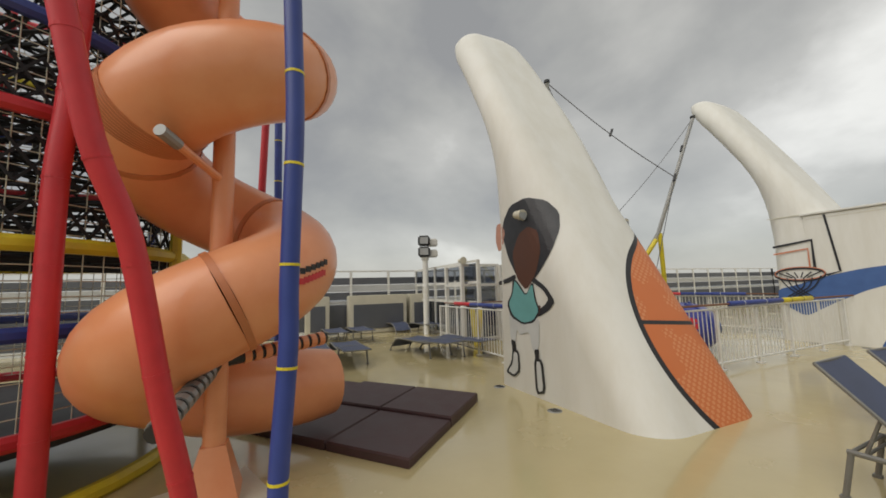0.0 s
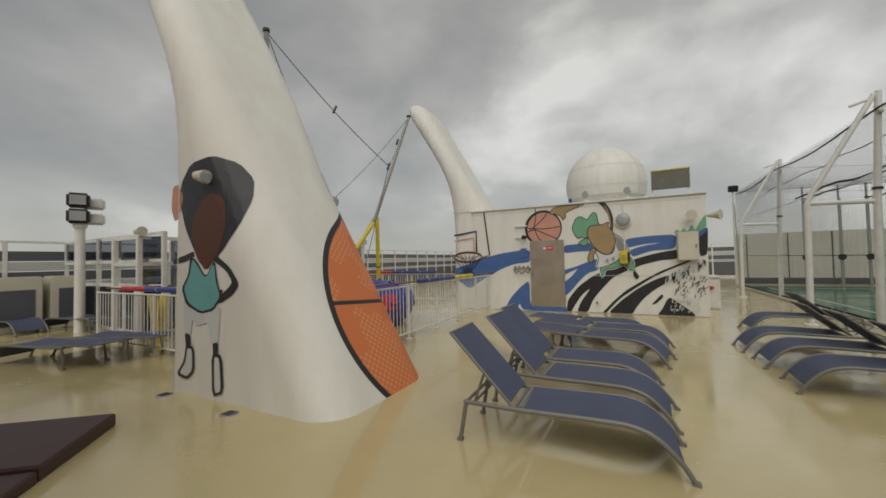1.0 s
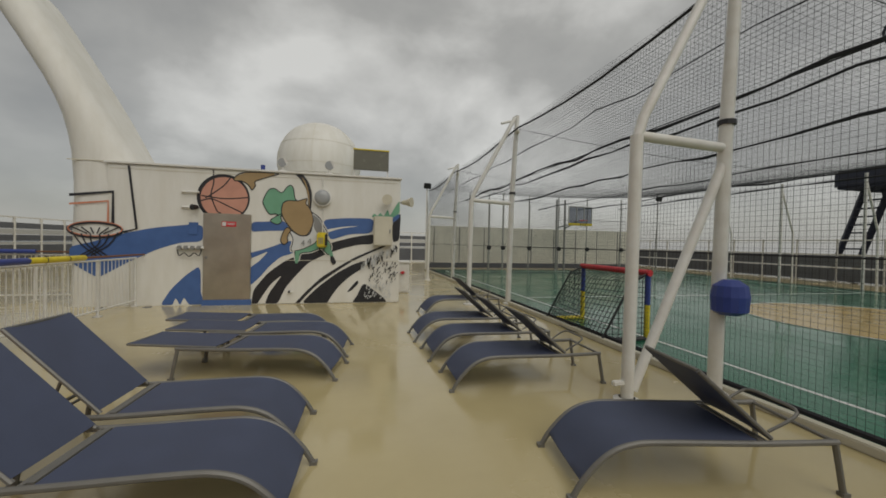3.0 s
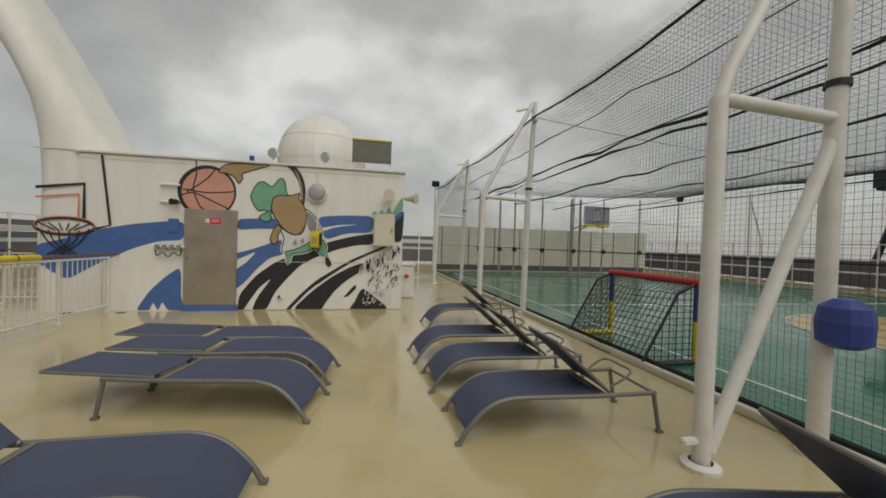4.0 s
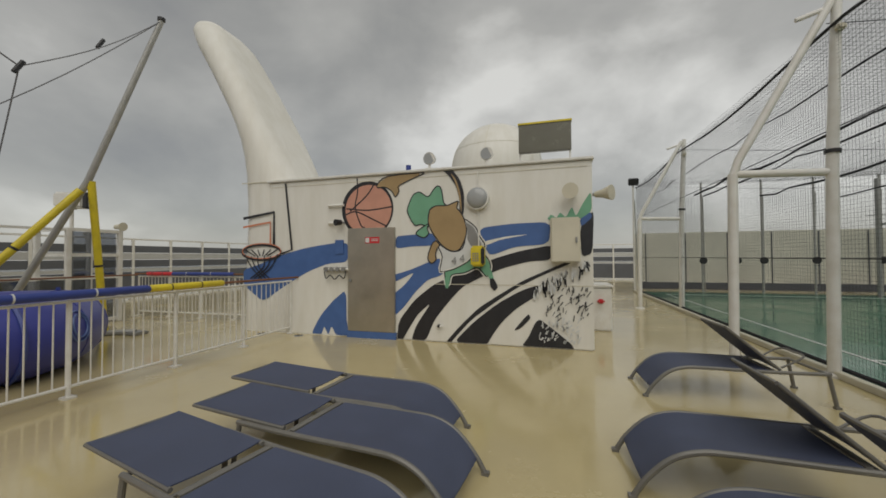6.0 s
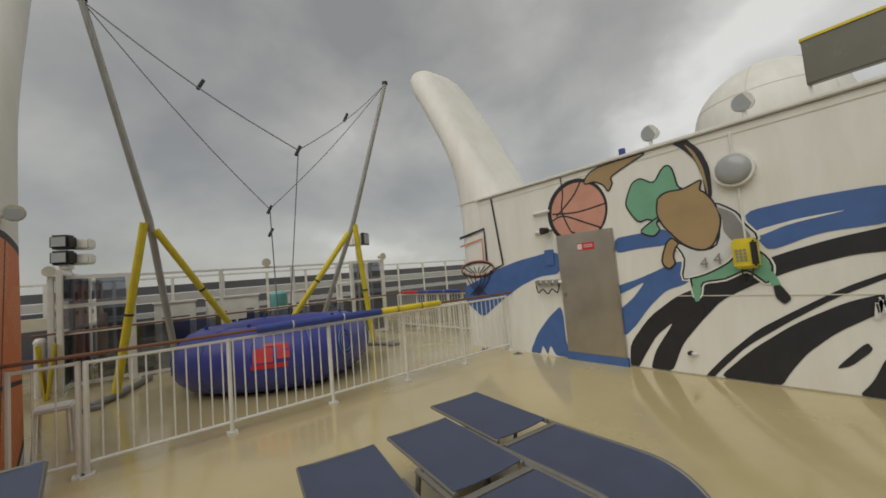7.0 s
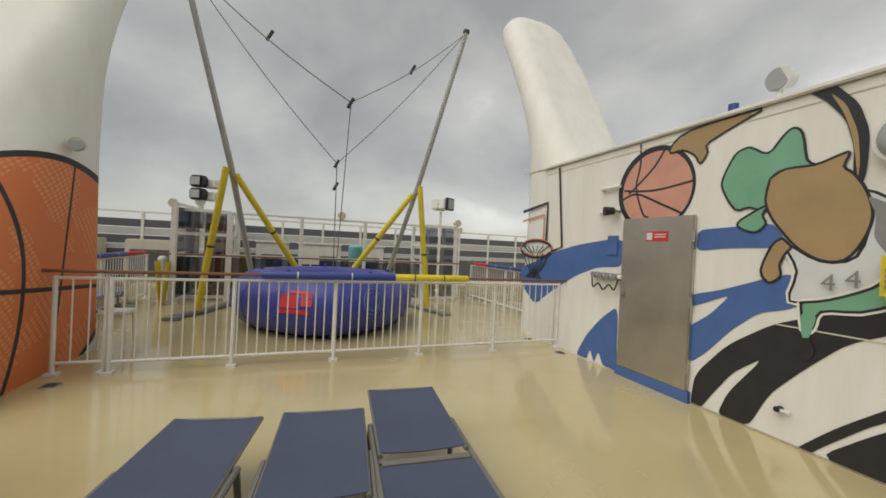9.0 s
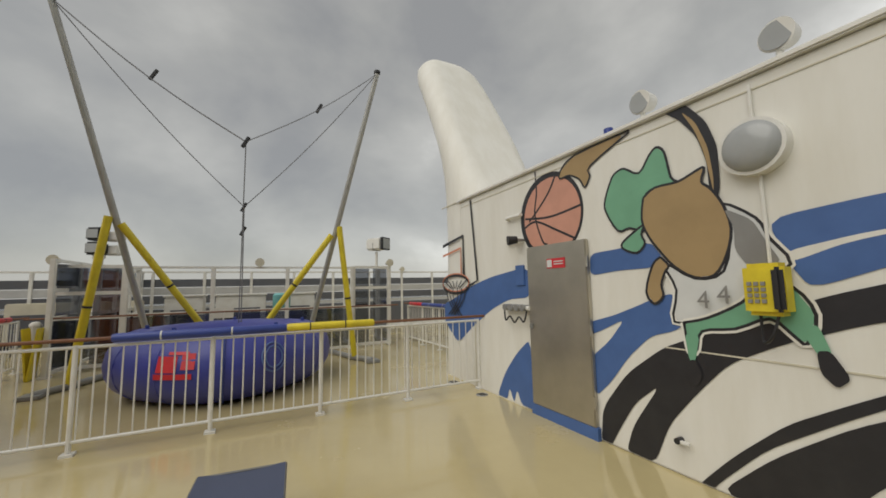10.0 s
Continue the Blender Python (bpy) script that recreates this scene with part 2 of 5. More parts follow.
# ---------- mesh building ----------
class Geo:
    """Gathers vertices and faces of one part."""

    def __init__(self):
        self.v, self.f = [], []

    def box(self, c, s, rz=0.0, rx=0.0, bevel=0.0):
        m = pose(*c, rx, 0, rz)
        h = [a / 2 for a in s]
        o = len(self.v)
        if bevel <= 0:
            self.v += [tuple(m @ Vector((x * h[0], y * h[1], z * h[2]))) for z in (-1, 1) for y in (-1, 1) for x in (-1, 1)]
            self.f += [tuple(o + i for i in q) for q in ((0, 2, 3, 1), (4, 5, 7, 6), (0, 1, 5, 4), (2, 6, 7, 3), (0, 4, 6, 2), (1, 3, 7, 5))]
            return self
        bm = bmesh.new()
        bmesh.ops.create_cube(bm, size=1)
        for q in bm.verts:
            q.co = Vector((q.co.x * s[0], q.co.y * s[1], q.co.z * s[2]))
        bmesh.ops.bevel(bm, geom=bm.edges[:], offset=bevel, segments=2, affect="EDGES")
        bm.verts.index_update()
        self.v += [tuple(m @ q.co) for q in bm.verts]
        self.f += [tuple(o + q.index for q in fc.verts) for fc in bm.faces]
        bm.free()
        return self

    def tube(self, pts, r, n=8, closed=False, caps=True):
        pts = [Vector(p) for p in pts]
        rs = r if isinstance(r, (list, tuple)) else [r] * len(pts)
        o, k = len(self.v), len(pts)
        up = None
        for i, p in enumerate(pts):
            a = pts[(i - 1) % k] if closed or i > 0 else p
            c = pts[(i + 1) % k] if closed or i < k - 1 else p
            d = (c - a).normalized()
            if up is None:
                up = Vector((0, 0, 1)) if abs(d.z) < 0.9 else Vector((1, 0, 0))
            x = d.cross(up).normalized()
            y = x.cross(d).normalized()
            up = y
            for j in range(n):
                q = 2 * math.pi * (j + 0.5) / n
                self.v.append(tuple(p + (x * math.cos(q) + y * math.sin(q)) * rs[i]))
        for i in range(k if closed else k - 1):
            for j in range(n):
                a, b2 = o + i * n + j, o + i * n + (j + 1) % n
                c, d2 = o + ((i + 1) % k) * n + (j + 1) % n, o + ((i + 1) % k) * n + j
                self.f.append((a, b2, c, d2))
        if caps and not closed:
            self.f.append(tuple(o + j for j in reversed(range(n))))
            self.f.append(tuple(o + (k - 1) * n + j for j in range(n)))
        return self

    def revolve(self, c, prof, n=24, a0=0.0, a1=360.0):
        """prof: (radius, height) pairs, turned round the upright through c."""
        o, full = len(self.v), a1 - a0 >= 360
        m = n if full else n + 1
        for r, z in prof:
            for j in range(m):
                q = radians(a0 + (a1 - a0) * j / n)
                self.v.append((c[0] + r * math.cos(q), c[1] + r * math.sin(q), c[2] + z))
        for i in range(len(prof) - 1):
            for j in range(n):
                j2 = (j + 1) % m
                self.f.append((o + i * m + j, o + i * m + j2, o + (i + 1) * m + j2, o + (i + 1) * m + j))
        return self

    def loft(self, rings, cap=True):
        o, n = len(self.v), len(rings[0])
        for ring in rings:
            self.v += [tuple(p) for p in ring]
        for i in range(len(rings) - 1):
            for j in range(n):
                self.f.append((o + i * n + j, o + i * n + (j + 1) % n, o + (i + 1) * n + (j + 1) % n, o + (i + 1) * n + j))
        if cap:
            self.f.append(tuple(o + j for j in reversed(range(n))))
            self.f.append(tuple(o + (len(rings) - 1) * n + j for j in range(n)))
        return self

    def make(self, name, mat, parent=None, smooth=False, label=""):
        me = bpy.data.meshes.new(name)
        me.from_pydata(self.v, [], self.f)
        bm = bmesh.new()
        bm.from_mesh(me)
        bmesh.ops.recalc_face_normals(bm, faces=bm.faces[:])
        bm.to_mesh(me)
        bm.free()
        me.materials.append(mat)
        if smooth:
            me.shade_smooth()
            me.set_sharp_from_angle(angle=radians(40))
        ob = new(name, me)
        if parent is not None:
            ob.parent = parent
        if label:
            tagged(ob, label)
        return ob


def thing(name, at, label, category, group="", rz=0.0):
    e = new(name)
    e.empty_display_size = 0.2
    e.matrix_basis = pose(*at, 0, 0, rz)
    return tagged(e, label, category, group)


def smooth_line(pts, n=6, closed=False):
    """A rounded line through a few guide points."""
    p = [Vector(q) for q in pts]
    k, out = len(p), []
    for i in range(k if closed else k - 1):
        a, b, c, d = (p[(i - 1) % k], p[i], p[(i + 1) % k], p[(i + 2) % k]) if closed else (p[max(i - 1, 0)], p[i], p[i + 1], p[min(i + 2, k - 1)])
        for j in range(n):
            t = j / n
            out.append(0.5 * (2 * b + (c - a) * t + (2 * a - 5 * b + 4 * c - d) * t * t + (3 * b - a - 3 * c + d) * t ** 3))
    if not closed:
        out.append(p[-1])
    return out


# ---------- setting: deck, sea, court, screens ----------
tagged(Geo().box((0, 0, -32), (6000, 6000, 1)).make("water", SEA), "grey sea under overcast sky", "sea", kind="structure")
tagged(Geo().box((4.5, 5, -0.16), (41.5, 56, 0.32)).make("floor", DECK), "wet beige coated ship deck with reflections", "deck", kind="structure")
tagged(Geo().box((12.6, 10.2, 0.004), (15.8, 26.6, 0.012)).make("court_floor", COURT), "wet green sports court surface", "court floor", kind="structure")
g = Geo()
g.revolve((12.3, 8.0, 0.0), [(0.0, 0.016), (2.7, 0.016), (2.7, 0.005)], 48)
tagged(g.make("court_circle", COURT_SPOT), "ochre centre circle painted on green court", "court marking", kind="structure")
g = Geo()
for x in (5.6, 19.4):
    g.box((x, 10, 0.013), (0.06, 25, 0.004))
for y in (-2.4, 3.6, 12.4, 22.4):
    g.box((12.5, y, 0.0132), (13.8, 0.06, 0.004))
g.tube([(12.3 + 2.75 * math.cos(radians(a)), 8 + 2.75 * math.sin(radians(a)), 0.008) for a in range(0, 360, 8)], 0.02, 4, True)
tagged(g.make("court_lines", COURT_LINE), "white painted lines on the court", "court marking", kind="structure")
tagged(Geo().box((4.62, 10.2, 0.04), (0.10, 26.6, 0.08), bevel=0.01).make("court_kerb", CREAM), "low cream kerb along the court edge", "kerb", kind="structure")


def drain(x, y):
    d = thing("deck_drain", (x, y, 0), "round steel drain cover set in wet deck", "drain", "deck drains")
    Geo().revolve((0, 0, 0), [(0, 0.008), (0.085, 0.008), (0.095, 0.0)], 20).make("cover", GREY_METAL, d)
    g = Geo()
    for i in range(-2, 3):
        g.box((i * 0.026, 0, 0.0095), (0.01, 0.11, 0.003))
    g.make("slot", BLACK, d)


for x, y in ((-3.79, 3.07), (-5.12, 3.1), (-3.7, 5.45), (-3.72, 11.8), (1.79, 3.73), (-4.6, 11.78)):
    drain(x, y)

# outer wind screen: white posts and rails, dark tinted panels
SX = -14.6


def screen_panel(parent, a, b, z0, z1, glass):
    a, b = Vector((*a, 0)), Vector((*b, 0))
    d = b - a
    return Geo().box(((a.x + b.x) / 2, (a.y + b.y) / 2, (z0 + z1) / 2), (d.length - 0.05, 0.02, z1 - z0), math.degrees(math.atan2(d.y, d.x))).make("tinted_panel", glass, parent)


def wind_screen(name, a, b, step, bands, top, label, post=0.045, panels=True, glass=None):
    e = thing(name, (0, 0, 0), label, "wind screen")
    A, B = Vector((*a, 0)), Vector((*b, 0))
    n = max(1, round((B - A).length / step))
    ang = math.degrees(math.atan2(B.y - A.y, B.x - A.x))
    for i in range(n + 1):
        p = A.lerp(B, i / n)
        g = Geo().box((p.x, p.y, top / 2), (post * 2, post * 2, top), ang, bevel=0.01)
        g.box((p.x, p.y, 0.015), (0.2, 0.16, 0.03), ang)
        g.make("post", WHITE_METAL, e)
    mid, ln = (A + B) / 2, (B - A).length
    for z0, z1, kind in bands:
        if kind == "rail":
            Geo().box((mid.x, mid.y, (z0 + z1) / 2), (ln, 0.05, z1 - z0), ang).make("rail", RAIL_GREY if z1 - z0 > 0.1 else WHITE_METAL, e)
        elif panels:
            for i in range(n):
                p, q = A.lerp(B, i / n), A.lerp(B, (i + 1) / n)
                screen_panel(e, (p.x, p.y), (q.x, q.y), z0, z1, glass or TINT)
    return e


BANDS = ((2.31, 2.37, "rail"), (1.82, 2.09, "glass"), (1.55, 1.80, "rail"), (1.25, 1.53, "glass"), (1.08, 1.20, "rail"), (0.12, 1.06, "glass"), (0.04, 0.10, "rail"))
wind_screen("outer_wind_screen", (SX, -14), (SX, 32.5), 1.5, BANDS, 2.37, "tall white framed wind screen with dark tinted glass")
wind_screen("side_wind_screen", (SX, 5.2), (-9.0, 5.0), 1.2, ((2.31, 2.37, "rail"), (1.82, 2.28, "glass"), (1.7, 1.77, "rail"), (1.12, 1.2, "rail"), (0.12, 1.1, "glass"), (0.04, 0.1, "rail")), 2.37, "white posted wind screen with dark lower glass", glass=GLAZE)
wind_screen("far_wind_screen", (24.8, -14), (24.8, 32.5), 1.8, ((2.1, 2.16, "rail"), (1.35, 1.42, "rail"), (0.7, 0.76, "rail"), (0.05, 0.68, "glass"), (0.78, 1.33, "glass")), 2.2, "white railing with dark tinted glass across court", 0.035)
wind_screen("stern_wind_screen", (SX, -14), (24.8, -14), 2.0, BANDS, 2.37, "tall white wind screen closing the deck")
wind_screen("bow_wind_screen", (SX, 32.5), (24.8, 32.5), 2.0, BANDS, 2.37, "tall white wind screen beyond the court")

# the glass lined cabinets behind the bungee trampoline
for y0, y1, x0 in ((4.8, 6.0, -9.6), (11.15, 12.2, -9.4)):
    e = thing("glass_windbreak", (0, 0, 0), "white framed windbreak bay with dark glass panes", "windbreak", "windbreak bays")
    for x in (x0, x0 - 1.1):
        for y in (y0, y1):
            Geo().box((x, y, 1.14), (0.10, 0.10, 2.28), bevel=0.012).make("post", WHITE_METAL, e)
    for z in (0.08, 1.12, 1.66, 2.25):
        g = Geo()
        g.box((x0, (y0 + y1) / 2, z), (0.06, y1 - y0, 0.07))
        g.box((x0 - 0.55, y0, z), (1.1, 0.06, 0.07))
        g.box((x0 - 0.55, y1, z), (1.1, 0.06, 0.07))
        g.make("rail", WHITE_METAL, e)
    for z0, z1 in ((0.12, 1.08), (1.16, 1.62), (1.7, 2.21)):
        for k in range(2):
            ya = y0 + (y1 - y0) * k / 2
            Geo().box((x0 - 0.05, ya + (y1 - y0) / 4, (z0 + z1) / 2), ((0.02), (y1 - y0) / 2 - 0.12, z1 - z0)).make("pane", GLAZE, e)
# low glazed rail between the bays, with a life raft row beyond
wind_screen("glazed_rail", (-9.5, 6.06), (-9.3, 11.09), 1.68, ((2.2, 2.25, "rail"), (1.12, 1.18, "rail"), (0.1, 1.1, "glass"), (0.03, 0.09, "rail")), 2.25, "white posted rail with dark lower glass", glass=GLAZE)
for y, w2 in ((6.9, 0.9), (8.3, 1.3), (9.9, 0.9)):
    e = thing("deck_locker", (-11.6, y, 0), "white deck locker with dark front behind rail", "locker", "deck lockers")
    Geo().box((0, 0, 0.75), (0.7, w2, 1.5), bevel=0.03).make("body", WHITE_METAL, e)
    Geo().box((0.36, 0, 0.7), (0.02, w2 - 0.3, 0.9)).make("door", BACKING, e)
    Geo().box((0, 0, 1.53), (0.76, w2 + 0.06, 0.06), bevel=0.015).make("lid", WHITE_METAL, e)
for y, w2 in ((1.2, 0.8), (3.4, 2.2), (5.0, 0.7)):
    e = thing("deck_locker", (-14.1, y, 0), "pale grey deck locker against wind screen", "locker", "deck lockers")
    Geo().box((0, 0, 0.7), (0.6, w2, 1.4), bevel=0.03).make("body", CREAM, e)
    Geo().box((0.31, 0, 0.62), (0.02, w2 - 0.3, 0.9)).make("door", BACKING, e)


for x, y, z in ((-9.4, 8.75, 2.25), (-9.6, 4.8, 2.28), (-9.4, 12.2, 2.28), (-14.6, 1.0, 2.37), (-14.6, 14.5, 2.37)):
    e = thing("rail_horn_speaker", (x, y, z), "small pale horn loudspeaker on rail top", "loudspeaker", "rail loudspeakers")
    Geo().tube([(0, 0, 0), (0, 0, 0.1)], 0.02, 6).make("stem", WHITE_METAL, e)
    Geo().tube([(-0.14, 0, 0.1), (0.02, 0, 0.1), (0.12, 0, 0.1)], [0.06, 0.07, 0.11], 12).make("horn", CREAM, e, True)


def spot(x, y, z0, z1, yaw, label, box=(0.5, 0.32, 0.34)):
    e = thing("floodlight", (x, y, z0), label, "floodlight", "floodlights", yaw)
    g = Geo().tube([(0, 0, 0), (0, 0, z1 - z0 - 0.15)], 0.045, 10)
    g.box((0, 0, 0.02), (0.2, 0.2, 0.04))
    g.make("mast", WHITE_METAL, e, True)
    Geo().tube([(0, -0.2, z1 - z0 + 0.15), (0, -0.2, z1 - z0 - 0.1), (0, 0.2, z1 - z0 - 0.1), (0, 0.2, z1 - z0 + 0.15)], 0.02, 6).make("bracket", GREY_METAL, e)
    m = Geo().box((0, 0, z1 - z0 + 0.12), box, 0, 0, 0.05)
    housing = m.make("housing", WHITE_METAL, e)
    g = Geo().box((box[0] / 2 + 0.06, 0, z1 - z0 + 0.12), (0.12, box[1] + 0.03, box[2] + 0.03), bevel=0.02)
    g.make("lens_hood", BLACK, e)
    Geo().box((box[0] / 2 + 0.123, 0, z1 - z0 + 0.12), (0.008, box[1] - 0.06, box[2] - 0.06)).make("lens", LAMP_GLASS, housing)


spot(-11.84, 12.54, 0.0, 3.1, 35, "white floodlight with black hood on windbreak", (0.66, 0.42, 0.42))
# tall mast with two stacked floodlights at the screen's corner
e = thing("floodlight_mast", (-12.3, 4.72, 0), "white mast carrying two black floodlights", "floodlight")
Geo().tube([(0, 0, 0), (0, 0, 2.68)], [0.11, 0.10], 12).make("mast", WHITE_METAL, e, True)
Geo().tube([(0, 0, 2.62), (0, 0, 2.72)], 0.14, 12).make("collar", WHITE_METAL, e, True)
for z in (2.9, 3.3):
    h = Geo().box((0.05, -0.05, z), (0.34, 0.42, 0.36), -25, 0, 0.05).make("lamp_head", BLACK, e)
    Geo().box((0.21, -0.12, z), (0.02, 0.30, 0.24), -25).make("lens", LAMP_GLASS, h)
    Geo().box((-0.1, 0.3, z - 0.04), (0.3, 0.44, 0.27), -25, 0, 0.04).make("ballast_housing", WHITE_METAL, e)

# ---------- white wall house with its mural ----------
WY, WX0, WX1, WH = 11.98, -4.6, 1.82, 3.16
house = thing("deck_house", (0, 0, 0), "white deck house with painted basketball mural", "deck house")
Geo().box(((WX0 + WX1) / 2, WY + 5.8, WH / 2), (WX1 - WX0, 11.6, WH), bevel=0.02).make("wall", WHITE, house)
Geo().box(((WX0 + WX1) / 2, WY + 5.78, WH + 0.015), (WX1 - WX0 + 0.06, 11.66, 0.05), bevel=0.012).make("roof_edge", WHITE_METAL, house)
layer = [0]


def rounded(pts, times=2):
    """Cuts the corners of a closed outline."""
    for _ in range(times):
        out = []
        for i, (x, z) in enumerate(pts):
            u, w = pts[(i + 1) % len(pts)]
            out += [(x * 0.84 + u * 0.16, z * 0.84 + w * 0.16), (x * 0.16 + u * 0.84, z * 0.16 + w * 0.84)]
        pts = out
    return pts


def flat_paint(mat, name, pts, y, parent):
    layer[0] += 1
    y -= 0.0015 + 0.0004 * layer[0]
    lim = WH - 0.02 if parent is house else 9
    line = [Vector((x, y, min(max(z, 0.02), lim))) for x, z in rounded(pts)]
    tris = tessellate_polygon([[Vector((p.x, p.z, 0)) for p in line]])
    faces = []
    for i, j, k in tris:
        n = (line[j] - line[i]).cross(line[k] - line[i])
        if n.length > 1e-7:
            faces.append((i, j, k) if n.y < 0 else (i, k, j))
    me = bpy.data.meshes.new(name)
    me.from_pydata([tuple(p) for p in line], [], faces)
    me.materials.append(mat)
    ob = new(name, me)
    ob.parent = parent
    return ob


def wall_paint(mat, name, pts):
    return flat_paint(mat, name, pts, WY, house)


def stroke(mat, name, pts, width, y=WY, parent=None, n=6, lift=None):
    """A brush line of even width."""
    if lift is None:
        layer[0] += 1
        lift = 0.0004 * layer[0]
    y -= 0.0015 + lift
    p = smooth_line([(a, 0, b) for a, b in pts], n)
    g = Geo()
    for i, q in enumerate(p):
        d = (p[min(i + 1, len(p) - 1)] - p[max(i - 1, 0)]).normalized()
        s = Vector((-d.z, 0, d.x)) * width / 2
        g.v += [(q.x + s.x, y, q.z + s.z), (q.x - s.x, y, q.z - s.z)]
    g.f = [(2 * i, 2 * i + 1, 2 * i + 3, 2 * i + 2) for i in range(len(p) - 1)]
    return g.make(name, mat, parent or house)


def disc(cx, cz, rx, rz, n=28):
    return [(cx + rx * math.cos(2 * math.pi * i / n), cz + rz * math.sin(2 * math.pi * i / n)) for i in range(n)]


wall_paint(INK, "black_paint_rim", disc(-2.29, 2.50, 0.56, 0.55))
wall_paint(PINK, "salmon_paint_ball", disc(-2.27, 2.49, 0.50, 0.49))
stroke(INK, "black_paint_seam", [(-2.75, 2.53), (-2.27, 2.48), (-1.76, 2.53)], 0.028, n=5)
stroke(INK, "black_paint_seam", [(-2.51, 3.13), (-2.5, 2.84), (-2.55, 2.55), (-2.43, 2.2), (-2.34, 2.14)], 0.028, n=5)
stroke(INK, "black_paint_seam", [(-2.12, 3.02), (-2.28, 2.79), (-2.54, 2.57), (-2.67, 2.48)], 0.028, n=5)
stroke(INK, "black_paint_seam", [(-2.76, 2.41), (-2.53, 2.46), (-2.15, 2.29), (-1.88, 2.16)], 0.028, n=5)
wall_paint(BLUE, "blue_paint_band", [(-5.27, 1.31), (-4.86, 1.42), (-4.3, 1.62), (-3.66, 1.77), (-2.71, 1.89), (-2.71, 1.47), (-3.17, 1.44), (-3.63, 1.28), (-4.21, 0.97), (-4.75, 0.63), (-5.08, 0.85), (-5.27, 1.0)])
wall_paint(BLUE, "blue_paint_band", [(-3.56, 0.01), (-3.34, 0.39), (-3.05, 0.7), (-2.75, 0.93), (-2.74, 0.08), (-1.73, 0.1), (-1.72, 0.01), (-2.77, 0), (-2.99, 0.02), (-3.08, 0.2), (-3.16, 0), (-3.25, 0.19), (-3.32, 0)])
wall_paint(BLUE, "blue_paint_band", [(-1.68, 1.96), (-1.32, 1.98), (-0.97, 2.01), (-0.86, 1.85), (-0.95, 1.77), (-1.34, 1.76), (-1.69, 1.72)])
wall_paint(BLUE, "blue_paint_band", [(-1.74, 1.22), (-1.42, 1.31), (-1.16, 1.41), (-0.97, 1.49), (-0.79, 1.54), (-0.71, 1.28), (-0.81, 1.21), (-1.04, 1.14), (-1.28, 0.92), (-1.51, 0.63), (-1.71, 0.44), (-1.74, 0.85), (-1.5, 1.04), (-1.3, 1.28), (-1.59, 1.14), (-1.74, 1.08)])
wall_paint(BLUE, "blue_paint_band", [(-0.08, 2.07), (0.51, 2.13), (1.16, 2.14), (1.12, 1.76), (0.56, 1.73), (0.12, 1.57), (0.02, 1.74)])
wall_paint(WHITE, "white_paint_flash", [(0.01, 1.83), (0.41, 1.91), (0.83, 1.94), (0.32, 1.86), (0.03, 1.75)])
wall_paint(INK, "black_paint_band", [(-1.67, 0), (-1.63, 0.35), (-1.31, 0.76), (-0.93, 1.05), (-0.66, 1.17), (-0.39, 1.28), (-0.04, 1.43), (0.21, 1.53), (0.63, 1.65), (1.06, 1.73), (1.17, 1.73), (1.15, 1.49), (0.78, 1.47), (0.36, 1.36), (-0.06, 1.19), (-0.41, 1), (-0.68, 0.7), (-0.92, 0.4), (-1.09, 0), (-1.38, 0), (-1.28, 0.28), (-0.98, 0.72), (-1.24, 0.5), (-1.44, 0.19), (-1.55, 0)])
wall_paint(INK, "black_paint_stripe", [(-0.71, 0), (-0.44, 0.31), (-0.09, 0.65), (0.26, 0.88), (0.68, 1.14), (1.17, 1.36), (1.46, 1.49), (1.48, 1.44), (1, 1.23), (0.59, 1.02), (0.21, 0.76), (-0.22, 0.44), (-0.53, 0.1), (-0.61, 0)])
wall_paint(INK, "black_paint_band", [(-0.57, 0), (-0.18, 0.4), (0.25, 0.74), (0.67, 0.98), (1.01, 1.09), (0.88, 0.94), (0.92, 0.89), (0.57, 0.66), (0.32, 0.42), (0.15, 0.18), (0.05, 0)])
wall_paint(INK, "black_paint_flick", [(0.51, 0.27), (0.77, 0.58), (0.81, 0.5), (0.63, 0.31)])
wall_paint(INK, "black_paint_patch", [(0.64, 0), (0.77, 0.18), (0.88, 0.43), (0.96, 0.49), (1.21, 0.3), (1.46, 0.1), (1.51, 0)])
wall_paint(INK, "black_paint_patch", [(1.62, 2.03), (1.76, 2.24), (1.84, 2.29), (1.81, 1.6), (1.64, 1.54)])
wall_paint(BLUE, "blue_paint_patch", [(1.62, 2.17), (1.79, 2.29), (1.81, 2.19), (1.64, 2.04)])
wall_paint(GREEN, "green_paint_patch", [(1.09, 2.18), (1.16, 2.27), (1.25, 2.2), (1.31, 2.3), (1.4, 2.2), (1.5, 2.39), (1.56, 2.21), (1.67, 2.43), (1.8, 2.63), (1.81, 2.3), (1.63, 2.17), (1.33, 2.14)])
wall_paint(TAN, "tan_paint_arm", [(-2.08, 2.92), (-2.03, 3.01), (-1.82, 3.12), (-1.1, 3.14), (-1.61, 2.93), (-1.61, 2.81), (-1.69, 2.71), (-1.76, 2.82), (-1.91, 2.91)])
stroke(INK, "black_outline", [(-1.1, 3.14), (-1.82, 3.12), (-2.05, 3), (-2.06, 2.91), (-1.91, 2.91), (-1.76, 2.82), (-1.69, 2.71), (-1.61, 2.82), (-1.6, 2.93), (-1.1, 3.12)], 0.022, n=3)
